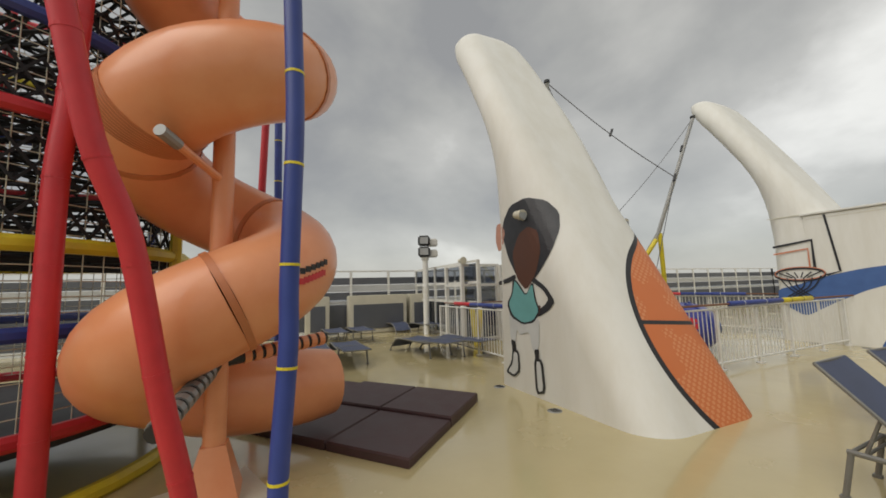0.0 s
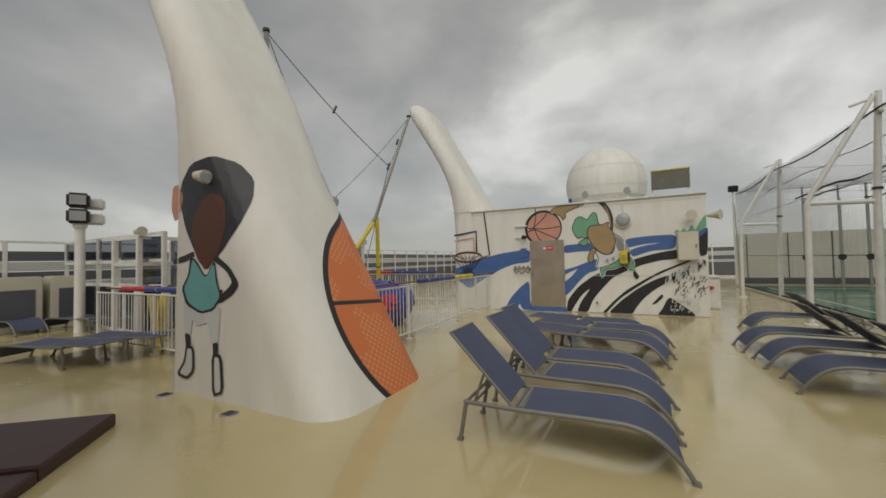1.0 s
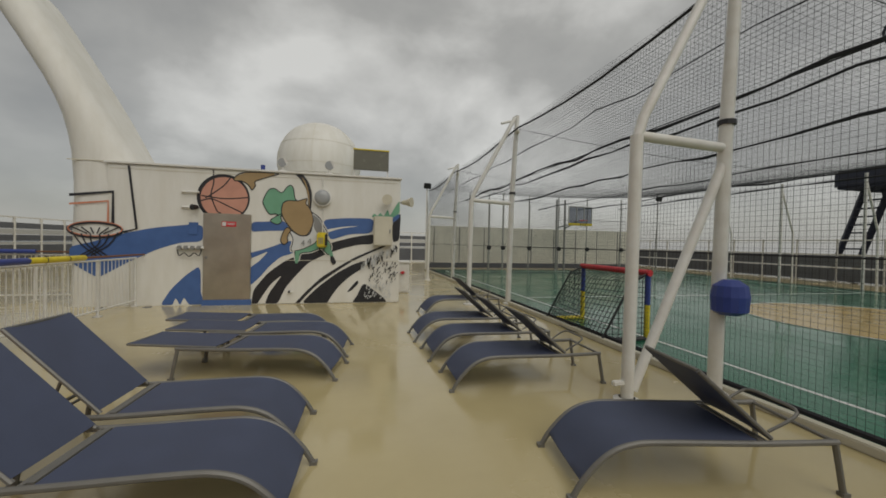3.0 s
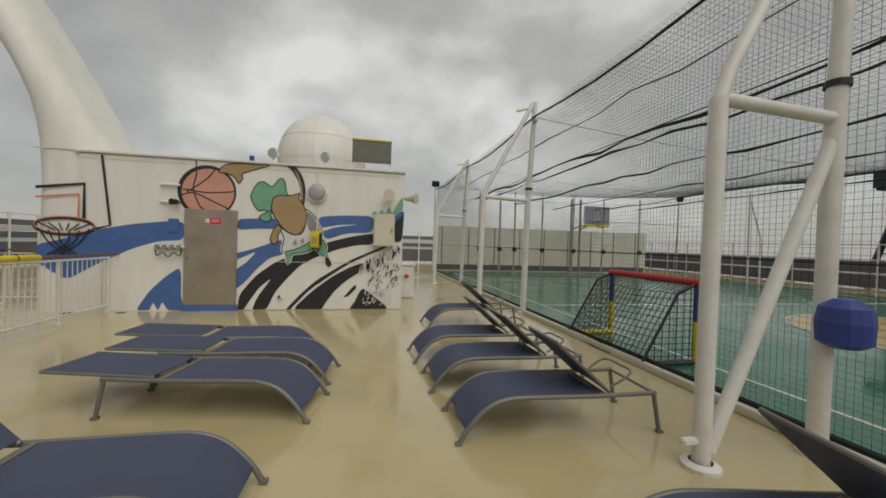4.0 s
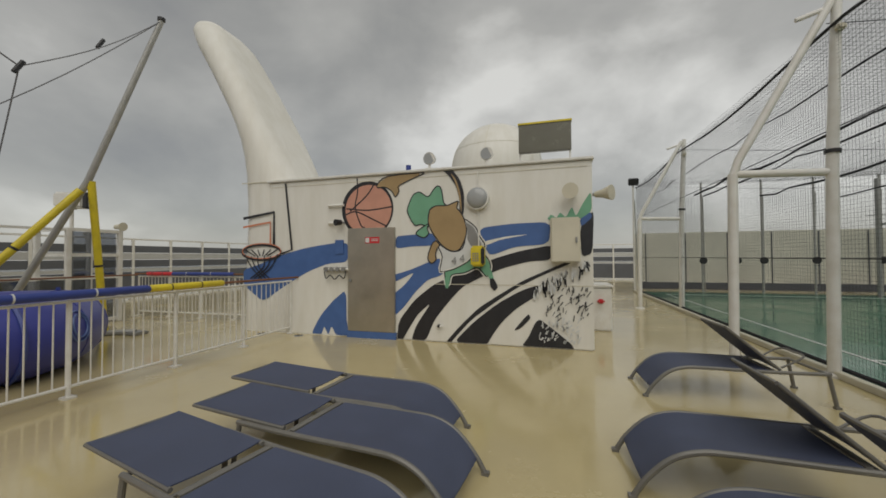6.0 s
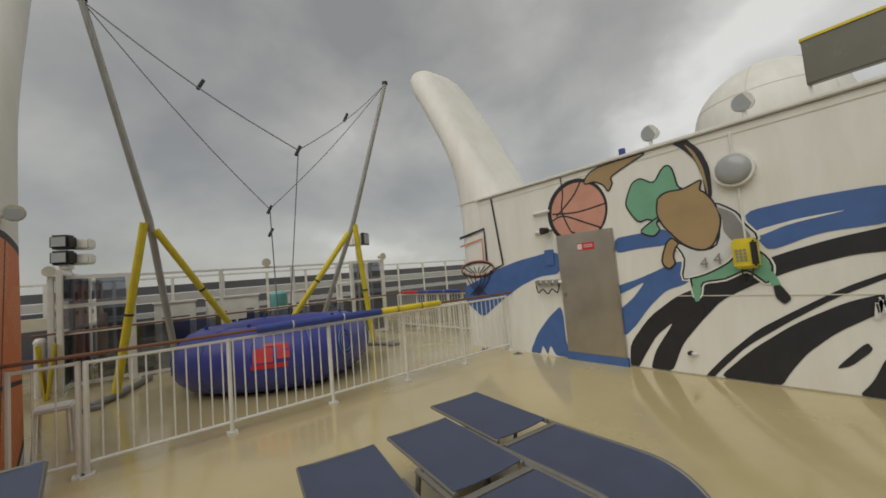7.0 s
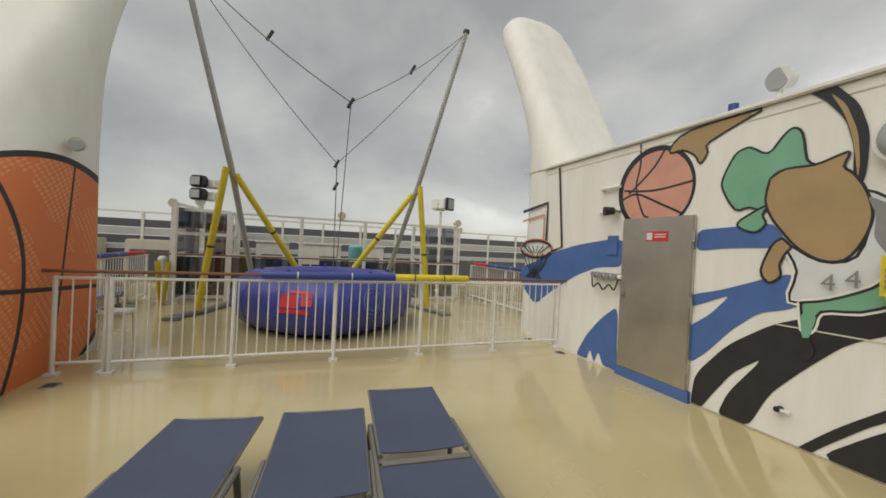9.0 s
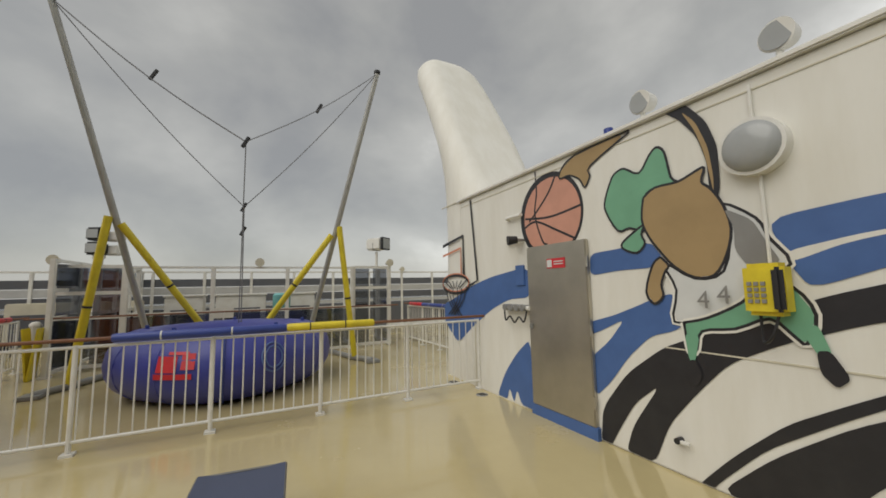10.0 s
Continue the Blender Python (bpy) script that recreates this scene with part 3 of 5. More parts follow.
wall_paint(INK, "black_outline", [(-0.75, 3.16), (-0.57, 3.17), (-0.41, 2.95), (-0.34, 2.7), (-0.35, 2.37), (-0.38, 2.27), (-0.43, 2.38), (-0.43, 2.6), (-0.49, 2.84), (-0.62, 3.04)])
wall_paint(TAN, "tan_paint_arm", [(-0.6, 3.11), (-0.49, 2.97), (-0.41, 2.72), (-0.39, 2.46), (-0.4, 2.33), (-0.41, 2.44), (-0.44, 2.67), (-0.5, 2.9)])
wall_paint(GREEN, "green_paint_cap", [(-1.25, 2.77), (-1.18, 2.77), (-1.03, 2.68), (-0.92, 2.81), (-0.84, 2.87), (-0.77, 2.8), (-0.73, 2.56), (-0.68, 2.5), (-0.88, 2.5), (-0.99, 2.44), (-1.03, 2.28), (-1.02, 2.12), (-1.17, 2.17), (-1.3, 2.16), (-1.43, 2.38), (-1.43, 2.51), (-1.33, 2.72)])
stroke(INK, "black_outline", [(-1.25, 2.77), (-1.18, 2.77), (-1.03, 2.68), (-0.92, 2.81), (-0.84, 2.87), (-0.77, 2.8), (-0.73, 2.56), (-0.68, 2.5), (-0.88, 2.5), (-0.99, 2.44), (-1.03, 2.28), (-1.02, 2.12), (-1.17, 2.17), (-1.3, 2.16), (-1.43, 2.38), (-1.43, 2.51), (-1.33, 2.72), (-1.25, 2.77)], 0.022, n=3)
wall_paint(GREEN, "green_paint_visor", [(-1, 2.19), (-1.05, 2.09), (-1.02, 2), (-1.11, 1.92), (-1.25, 1.97), (-1.26, 2.03), (-1.13, 2.12)])
stroke(INK, "black_outline", [(-1, 2.19), (-1.05, 2.09), (-1.02, 2), (-1.11, 1.92), (-1.25, 1.97), (-1.26, 2.03), (-1.13, 2.12), (-1, 2.19)], 0.022, n=3)
stroke(WHITE, "white_paint_edge", [(-0.85, 1.76), (-0.76, 1.56), (-0.8, 1.29), (-0.53, 1.35), (-0.32, 1.46), (-0.16, 1.6), (0.03, 1.74), (-0.07, 1.93), (-0.14, 2.09), (-0.35, 2.24), (-0.31, 2.04), (-0.38, 1.71), (-0.6, 1.66), (-0.83, 1.8), (-0.85, 1.76)], 0.06, n=3)
wall_paint(SHIRT, "white_paint_shirt", [(-0.85, 1.76), (-0.76, 1.56), (-0.8, 1.29), (-0.53, 1.35), (-0.32, 1.46), (-0.16, 1.6), (0.03, 1.74), (-0.07, 1.93), (-0.14, 2.09), (-0.35, 2.24), (-0.31, 2.04), (-0.38, 1.71), (-0.6, 1.66), (-0.83, 1.8)])
stroke(INK, "black_outline", [(-0.85, 1.76), (-0.76, 1.56), (-0.8, 1.29), (-0.53, 1.35), (-0.32, 1.46), (-0.16, 1.6), (0.03, 1.74), (-0.07, 1.93), (-0.14, 2.09), (-0.35, 2.24), (-0.31, 2.04), (-0.38, 1.71), (-0.6, 1.66), (-0.83, 1.8), (-0.85, 1.76)], 0.022, n=3)
stroke(WHITE, "white_paint_edge", [(-0.72, 1.29), (-0.53, 1.34), (-0.28, 1.47), (-0.14, 1.61), (0.03, 1.58), (0.13, 1.4), (0.07, 1.21), (-0, 1.26), (-0.12, 1.36), (-0.34, 1.27), (-0.58, 1.23), (-0.63, 1.08), (-0.69, 1.05), (-0.72, 1.29)], 0.06, n=3)
wall_paint(GREEN, "green_paint_shorts", [(-0.72, 1.29), (-0.53, 1.34), (-0.28, 1.47), (-0.14, 1.61), (0.03, 1.58), (0.13, 1.4), (0.07, 1.21), (-0, 1.26), (-0.12, 1.36), (-0.34, 1.27), (-0.58, 1.23), (-0.63, 1.08), (-0.69, 1.05)])
stroke(INK, "black_outline", [(-0.72, 1.29), (-0.53, 1.34), (-0.28, 1.47), (-0.14, 1.61), (0.03, 1.58), (0.13, 1.4), (0.07, 1.21), (-0, 1.26), (-0.12, 1.36), (-0.34, 1.27), (-0.58, 1.23), (-0.63, 1.08), (-0.69, 1.05), (-0.72, 1.29)], 0.022, n=3)
wall_paint(TAN, "tan_paint_arm", [(-0.88, 1.86), (-0.96, 1.79), (-1.04, 1.55), (-0.97, 1.44), (-0.88, 1.51), (-0.89, 1.61), (-0.85, 1.72), (-0.81, 1.78)])
stroke(INK, "black_outline", [(-0.88, 1.86), (-0.96, 1.79), (-1.04, 1.55), (-0.97, 1.44), (-0.88, 1.51), (-0.89, 1.61), (-0.85, 1.72), (-0.81, 1.78), (-0.88, 1.86)], 0.022, n=3)
wall_paint(TAN, "tan_paint_oval", [(-1, 2.43), (-0.88, 2.5), (-0.67, 2.5), (-0.52, 2.55), (-0.45, 2.56), (-0.48, 2.45), (-0.42, 2.38), (-0.34, 2.23), (-0.3, 2.03), (-0.35, 1.83), (-0.45, 1.68), (-0.6, 1.67), (-0.76, 1.77), (-0.89, 1.93), (-0.98, 2.07), (-1.03, 2.23)])
stroke(INK, "black_outline", [(-1, 2.43), (-0.88, 2.5), (-0.67, 2.5), (-0.52, 2.55), (-0.45, 2.56), (-0.48, 2.45), (-0.42, 2.38), (-0.34, 2.23), (-0.3, 2.03), (-0.35, 1.83), (-0.45, 1.68), (-0.6, 1.67), (-0.76, 1.77), (-0.89, 1.93), (-0.98, 2.07), (-1.03, 2.23), (-1, 2.43)], 0.022, n=3)
wall_paint(GREEN, "green_paint_leg", [(-0.72, 1.2), (-0.6, 1.2), (-0.65, 0.98), (-0.7, 0.98)])
wall_paint(GREEN, "green_paint_leg", [(0.05, 1.28), (0.13, 1.35), (0.19, 1.15), (0.13, 1.12)])
wall_paint(INK, "black_paint_shoe", [(-0.74, 0.96), (-0.65, 1), (-0.6, 0.88), (-0.65, 0.78), (-0.73, 0.81)])
wall_paint(INK, "black_paint_shoe", [(0.11, 1.17), (0.18, 1.18), (0.26, 1.02), (0.19, 0.95), (0.12, 1.03)])
wall_paint(GREY_METAL, "grey_paint_shoulder", [(-0.34, 2.2), (-0.16, 2.08), (-0.09, 1.91), (-0.01, 1.75), (-0.21, 1.73), (-0.29, 1.87), (-0.28, 2.04)])
for k in range(2):
    tx = bpy.data.curves.new("jersey_digit", "FONT")
    tx.body, tx.size, tx.extrude = "4", 0.2, 0.0005
    o = new("jersey_digit", tx)
    o.matrix_basis = pose(-0.58 + 0.15 * k, WY - 0.05, 1.42 + 0.04 * k, 90, 0, 0)
    tx.materials.append(GREY_METAL)
    o.parent = house
# painted backboard, hoop and net
stroke(INK, "black_paint_line", [(-5.27, 2.42), (-4.47, 2.53), (-4.47, 1.82)], 0.06, n=1)
stroke(ORANGE_LINE, "orange_paint_line", [(-5.27, 2.23), (-4.56, 2.32), (-4.56, 1.8)], 0.04, n=1)
stroke(INK, "black_paint_line", [(-4.18, 3.12), (-4.02, 1.73), (-4.27, 1.65)], 0.045, n=1)
ring = disc(-4.79, 1.68, 0.50, 0.16, 20)
stroke(INK, "black_paint_ring", ring + ring[:1], 0.05, n=2)
stroke(ORANGE_LINE, "orange_paint_ring", [(a, b + 0.03) for a, b in ring + ring[:1]], 0.02, n=2)
for i in range(6):
    stroke(INK, "black_paint_net", ((-5.22 + 0.17 * i, 1.64 - 0.04 * (i % 5 > 0)), (-5.04 + 0.10 * i, 1.36), (-5.07 + 0.1 * ((i + 3) % 6), 1.12)), 0.028)
    stroke(INK, "black_paint_net", ((-5.22 + 0.17 * i, 1.74), (-4.94 + 0.06 * i, 1.6)), 0.026, n=1)
rnd = random.Random(5)
for i in range(120):
    x, z = rnd.uniform(1.05, 1.72), rnd.uniform(0.1, 1.0)
    a = rnd.uniform(0.6, 1.9)
    ln = rnd.uniform(0.03, 0.12)
    if z < 0.45:
        stroke(SHIRT, "white_paint_splatter", ((x - 0.1, z), (x - 0.1 + ln * math.cos(a), z + ln * math.sin(a))), rnd.uniform(0.012, 0.03), n=1, lift=0.044)
    else:
        stroke(INK, "black_paint_splatter", ((x, z), (x + ln * math.cos(a), z + ln * math.sin(a))), rnd.uniform(0.008, 0.022), n=1, lift=0.042)
for i in range(60):
    x = rnd.uniform(0.85, 1.72)
    z = 1.0 + (x - 0.85) * 0.48 + rnd.uniform(-0.06, 0.08)
    stroke(INK if i % 2 else SHIRT, "paint_drip", ((x, z), (x + rnd.uniform(-0.03, 0.05), z - rnd.uniform(0.06, 0.2))), rnd.uniform(0.01, 0.03), n=1, lift=0.042 if i % 2 else 0.044)

Geo().box((0.45, WY - 0.002, 1.06), (2.7, 0.012, 0.012)).make("weld_seam", CREAM, house)
Geo().box((-4.15, WY - 0.004, 0.55), (0.012, 0.014, 1.1)).make("weld_seam", CREAM, house)
Geo().box((-1.4, WY - 0.002, 3.05), (6.3, 0.01, 0.01)).make("weld_seam", CREAM, house)

# steel door
door = thing("steel_door", (-2.19, WY - 0.03, 0.13), "brushed steel door closed in painted wall", "door")
leaf = Geo().box((0, 0, 1.0), (1.0, 0.06, 2.0), bevel=0.012).make("leaf", STEEL, door)
Geo().box((-0.43, -0.05, 0.98), (0.05, 0.04, 0.06), bevel=0.01).make("latch", GREY_METAL, leaf)
for z in (0.25, 1.0, 1.75):
    Geo().tube([(0.5, -0.02, z - 0.06), (0.5, -0.02, z + 0.06)], 0.018, 8).make("hinge", STEEL, leaf)
sg = Geo().box((0.04, -0.034, 1.76), (0.30, 0.008, 0.12)).make("sign", RED, door, label="red warning sign")
Geo().box((-0.06, -0.040, 1.76), (0.08, 0.004, 0.09)).make("symbol_patch", SHIRT, sg)
for z in (1.78, 1.75):
    Geo().box((0.09, -0.040, z), (0.15, 0.004, 0.012)).make("writing_bar", SHIRT, sg)
Geo().box((0, 0.0, -0.065), (1.04, 0.05, 0.13)).make("sill", BLUE, door)

# fixtures on the wall
e = thing("bulkhead_lamp", (-0.09, WY, 2.6), "round white bulkhead lamp on wall", "lamp")
Geo().tube([(0, 0, 0), (0, -0.10, 0)], 0.21, 24).make("ring", WHITE_METAL, e, True)
Geo().loft([[(r * math.cos(a * math.pi / 12), -0.10 - h2, r * math.sin(a * math.pi / 12)) for a in range(24)] for r, h2 in ((0.185, 0), (0.17, 0.03), (0.12, 0.055), (0.05, 0.066))]).make("dome_glass", LAMP_GLASS, e, True)
Geo().tube([(0, -0.03, 0.2), (0, -0.03, 0.48)], 0.012, 6).make("conduit", WHITE_METAL, e)
e = thing("emergency_telephone", (-0.08, WY, 1.57), "yellow weatherproof telephone on mural wall", "telephone")
case = Geo().box((0, -0.09, 0), (0.24, 0.16, 0.36), bevel=0.03).make("case", YELLOW, e)
Geo().box((0.10, -0.19, 0), (0.06, 0.06, 0.30), bevel=0.02).make("handset", BLACK, e)
for i in range(12):
    Geo().box((-0.07 + 0.04 * (i % 3), -0.175, 0.04 - 0.04 * (i // 3)), (0.026, 0.012, 0.026)).make("key", GREY_METAL, case)
Geo().tube(smooth_line([(0.06, -0.12, -0.17), (0.02, -0.14, -0.32), (-0.05, -0.1, -0.36), (-0.06, -0.08, -0.18)]), 0.01, 6).make("cord", BLACK, e)
Geo().tube([(0, -0.02, 0.18), (0, -0.02, 0.92)], 0.012, 6).make("conduit", WHITE_METAL, e)
e = thing("pipe_connector_rack", (-2.95, WY, 1.33), "row of grey pipe valves with looped hose", "valve")
for i in range(4):
    Geo().tube([(-0.2 + 0.13 * i, 0, 0), (-0.2 + 0.13 * i, -0.12, 0)], 0.045, 12).make("valve", GREY_METAL, e, True)
Geo().tube([(-0.28, -0.06, 0), (0.28, -0.06, 0)], 0.03, 8).make("manifold", WHITE_METAL, e)
Geo().tube(smooth_line([(-0.25, -0.08, -0.05), (-0.2, -0.1, -0.18), (-0.1, -0.1, -0.12), (0.0, -0.1, -0.2), (0.1, -0.1, -0.12), (0.2, -0.1, -0.18), (0.24, -0.08, -0.04)]), 0.012, 6).make("hose", BLACK, e)
e = thing("vent_plate", (-2.9, WY, 1.77), "small blue painted access plate on wall", "access plate")
Geo().box((0, -0.012, 0), (0.19, 0.024, 0.28), bevel=0.006).make("plate", BLUE, e)
e = thing("wall_cabinet", (1.38, WY, 1.82), "grey metal electrical cabinet on wall", "cabinet")
Geo().box((0, -0.1, 0), (0.46, 0.2, 0.74), bevel=0.015).make("body", CREAM, e)
cab_door = Geo().box((0, -0.207, 0), (0.42, 0.014, 0.70), bevel=0.004).make("door", CREAM, e)
Geo().box((0.17, -0.225, 0), (0.03, 0.02, 0.09)).make("handle", GREY_METAL, cab_door)
for z, ln in ((2.6, 0.34), (2.25, 0.30)):
    e = thing("wall_pipe_stub", (-3.0, WY, z), "short white pipe bracket on wall", "pipe")
    Geo().tube([(-0.12, -0.05, 0), (-0.12 + ln, -0.05, 0)], 0.025, 8).make("pipe", WHITE_METAL, e)
    Geo().box((-0.12, -0.025, 0), (0.05, 0.05, 0.05)).make("mount", WHITE_METAL, e)
e = thing("wall_spotlight", (-2.8, WY, 2.25), "small dark green spotlight on bracket", "lamp")
Geo().tube([(0, -0.12, 0), (-0.05, -0.24, -0.01)], [0.05, 0.065], 10).make("head", BLACK, e, True)
Geo().tube([(0, 0, 0), (0, -0.12, 0)], 0.02, 6).make("arm", GREY_METAL, e)
for x, y, d in ((1.55, WY, -1), (1.84, WY + 0.25, 1)):
    e = thing("wall_loudspeaker", (x, y, 2.6), "grey horn loudspeaker on house corner", "loudspeaker", "horn speakers")
    dv = Vector((0.35 * d + 0.1, -0.9 if d < 0 else -0.3, 0)).normalized()
    Geo().tube([Vector((0, 0, 0)) + dv * 0.06, dv * 0.18, dv * 0.34], [0.05, 0.07, 0.13], 14).make("horn", CREAM, e, True)
    Geo().tube([(0 if d < 0 else -0.08, 0.05 if d < 0 else 0, 0), tuple(dv * 0.1)], 0.025, 6).make("bracket", GREY_METAL, e)
e = thing("spray_nozzle", (-0.83, WY, 0.3), "small black hose outlet low on wall", "outlet")
Geo().tube([(0, 0, 0), (0, -0.07, 0)], 0.026, 10).make("outlet", BLACK, e)
Geo().box((0.05, -0.05, 0), (0.09, 0.03, 0.02)).make("plate", WHITE_METAL, e)
e = thing("roof_loudspeaker_panel", (1.07, WY + 0.12, WH + 0.04), "large flat grey screen panel on roof legs", "panel")
Geo().box((0, 0, 0.42), (0.88, 0.10, 0.5), bevel=0.01).make("panel", SCREEN_FACE, e)
Geo().box((0, -0.003, 0.68), (0.9, 0.12, 0.03)).make("top_edge", YELLOW, e)
for x in (-0.42, 0.42):
    Geo().box((x, 0.03, 0.14), (0.03, 0.05, 0.32)).make("leg", WHITE_METAL, e)
for x, lab in ((-1.05, "round white searchlight on roof edge"), (0.05, "round grey searchlight on roof edge")):
    e = thing("searchlight", (x, WY + 0.15, WH + 0.03), lab, "searchlight", "roof searchlights")
    Geo().box((0, 0, 0.03), (0.16, 0.1, 0.06), bevel=0.01).make("base", WHITE_METAL, e)
    Geo().tube([(0, 0, 0.06), (0, 0, 0.16)], 0.025, 8).make("neck", WHITE_METAL, e)
    head = Geo().tube([(0.02, 0.1, 0.25), (0.0, -0.04, 0.24)], [0.085, 0.12], 24).make("head", WHITE_METAL, e, True)
    Geo().tube([(0.0, -0.041, 0.24), (0.0, -0.05, 0.24)], 0.105, 24).make("glass", LAMP_GLASS, head)
e = thing("roof_beacon", (-1.5, WY + 0.2, WH + 0.03), "small blue beacon on roof edge", "beacon")
Geo().tube([(0, 0, 0), (0, 0, 0.16)], 0.05, 12).make("body", BLUE_VINYL, e, True)
dome = thing("radar_dome", (-1.0, 20.8, WH), "large white satellite radome on roof", "radome")
DR, DZ = 1.86, 1.98
dshell = Geo().revolve((0, 0, 0), [(1.3, 0), (1.3, 0.9), (1.58, 1.3)] + [(DR * math.cos(radians(a)), DZ + DR * math.sin(radians(a))) for a in range(-20, 90, 6)] + [(0.001, DZ + DR)], 48).make("shell", WHITE, dome, True)
for z in (1.75, 2.7):
    r = math.sqrt(DR ** 2 - (z - DZ) ** 2) + 0.006
    Geo().tube([(r * math.cos(radians(a)), r * math.sin(radians(a)), z) for a in range(0, 360, 8)], 0.007, 4, True).make("seam", CREAM, dshell)
for i in range(6):
    Geo().tube([((DR + 0.006) * math.cos(radians(b)) * math.cos(radians(60 * i + 25)), (DR + 0.006) * math.cos(radians(b)) * math.sin(radians(60 * i + 25)), DZ + (DR + 0.006) * math.sin(radians(b))) for b in range(-18, 66, 7)], 0.007, 4).make("seam", CREAM, dshell)
small = thing("radar_dome", (-2.6, 19.5, WH), "small white domed antenna on roof", "radome")
Geo().revolve((0, 0, 0), [(0.42, 0), (0.42, 0.2)] + [(0.45 * math.cos(radians(a)), 0.25 + 0.45 * math.sin(radians(a))) for a in range(0, 91, 10)], 24).make("shell", WHITE, small, True)
# clutter beyond the house's corner
e = thing("side_locker", (2.15, 14.2, 0), "white locker with red hose fitting beside house", "locker")
Geo().box((0, 0, 0.45), (0.4, 0.8, 0.9), bevel=0.03).make("body", WHITE_METAL, e)
Geo().box((-0.02, -0.44, 0.62), (0.14, 0.09, 0.09), bevel=0.03).make("hose_fitting", RED, e)
Geo().box((0, 0, 0.93), (0.46, 0.86, 0.06), bevel=0.02).make("lid", WHITE_METAL, e)


# ---------- the two curved fins ----------
def interp(z, table):
    return float(np.interp(z, [a for a, _ in table], [b for _, b in table]))


def fin(name, yc, mat, label):
    e = thing(name, (0, yc, 0), label, "funnel fin", "curved fins")
    left = ((0, -5.32), (2.6, -5.34), (3.4, -5.42), (4.2, -5.58), (4.8, -5.8), (6.0, -6.52), (6.8, -7.05), (7.2, -7.28), (7.45, -7.36), (7.6, -7.3))
    right = ((0, -2.5), (1.0, -3.03), (2.5, -3.82), (4.0, -4.66), (5.7, -5.62), (7.0, -6.38), (7.3, -6.65), (7.5, -6.9), (7.6, -7.1))
    half = ((0, 0.97), (3.3, 0.96), (5.0, 0.93), (6.6, 0.87), (7.1, 0.76), (7.4, 0.55), (7.55, 0.32), (7.6, 0.14))
    rings = []
    zs = [0, 0.3, 0.6, 0.9, 1.2, 1.5, 1.8, 2.1, 2.4, 2.7, 3.0, 3.4, 3.8, 4.2, 4.6, 5.0, 5.4, 5.8, 6.2, 6.4, 6.6, 6.8, 7.0, 7.15, 7.3, 7.42, 7.52, 7.58, 7.6]
    for z in zs:
        a, b, h = interp(z, left), interp(z, right), interp(z, half)
        rr = min(0.45 + 0.10 * z, h * 0.9, (b - a) * 0.55)
        rl = min(0.16 + 0.06 * z, h * 0.9, (b - a) * 0.4)
        ring = []
        for cx, cy, r, q0 in ((b - rr, h - rr, rr, 0), (a + rl, h - rl, rl, 90), (a + rl, -h + rl, rl, 180), (b - rr, -h + rr, rr, 270)):
            for k in range(9):
                q = radians(q0 + 90 * k / 8)
                ring.append((cx + r * math.cos(q), cy + r * math.sin(q), z))
        rings.append(ring)
    Geo().loft(rings).make("shell", mat, e, True)
    return e


fin_a = fin("curved_fin", 4.22, FIN_BALL, "tall curved white fin with painted orange basketball")
fin_b = fin("curved_fin", 12.955, WHITE, "tall curved white fin rising beside deck house")
Geo().box((-4.97, -0.966, 3.19), (0.72, 0.012, 0.018)).make("weld_seam", CREAM, fin_b)


fin_shell = [o for o in fin_a.children if o.name.startswith("shell")][0]
fin_bvh = BVHTree.FromPolygons([v.co + Vector((0, 4.22, 0)) for v in fin_shell.data.vertices], [tuple(p.vertices) for p in fin_shell.data.polygons])


horn_layer = [0]


def horn_paint(mat, name, pts):
    """A painted patch laid on the fin's rounded front."""
    horn_layer[0] += 1
    line = [Vector((x, z, 0)) for x, z in rounded(pts, 1)]
    bm = bmesh.new()
    vs = [bm.verts.new(p) for p in line]
    for t3 in tessellate_polygon([line]):
        if (line[t3[1]] - line[t3[0]]).cross(line[t3[2]] - line[t3[0]]).length > 1e-6:
            bm.faces.new([vs[i] for i in t3])
    for _ in range(4):
        long_edges = [q for q in bm.edges if q.calc_length() > 0.07]
        if long_edges:
            bmesh.ops.subdivide_edges(bm, edges=long_edges, cuts=1)
            bmesh.ops.triangulate(bm, faces=bm.faces[:])
    eye = Vector((-0.18, 0.25, 1.6))
    for q in bm.verts:
        ray = (Vector((q.co.x, 3.27, q.co.y)) - eye).normalized()
        hit, nrm, _, _ = fin_bvh.ray_cast(eye, ray)
        q.co = (hit - ray * (0.009 + 0.0012 * horn_layer[0])) if hit else Vector((q.co.x, 3.3, q.co.y))
        q.co.y -= 4.22
    bmesh.ops.recalc_face_normals(bm, faces=bm.faces[:])
    if sum(q.normal.y for q in bm.faces) > 0:
        bmesh.ops.reverse_faces(bm, faces=bm.faces[:])
    me = bpy.data.meshes.new(name)
    bm.to_mesh(me)
    bm.free()
    me.materials.append(mat)
    ob = new(name, me)
    ob.parent = fin_a
    return ob


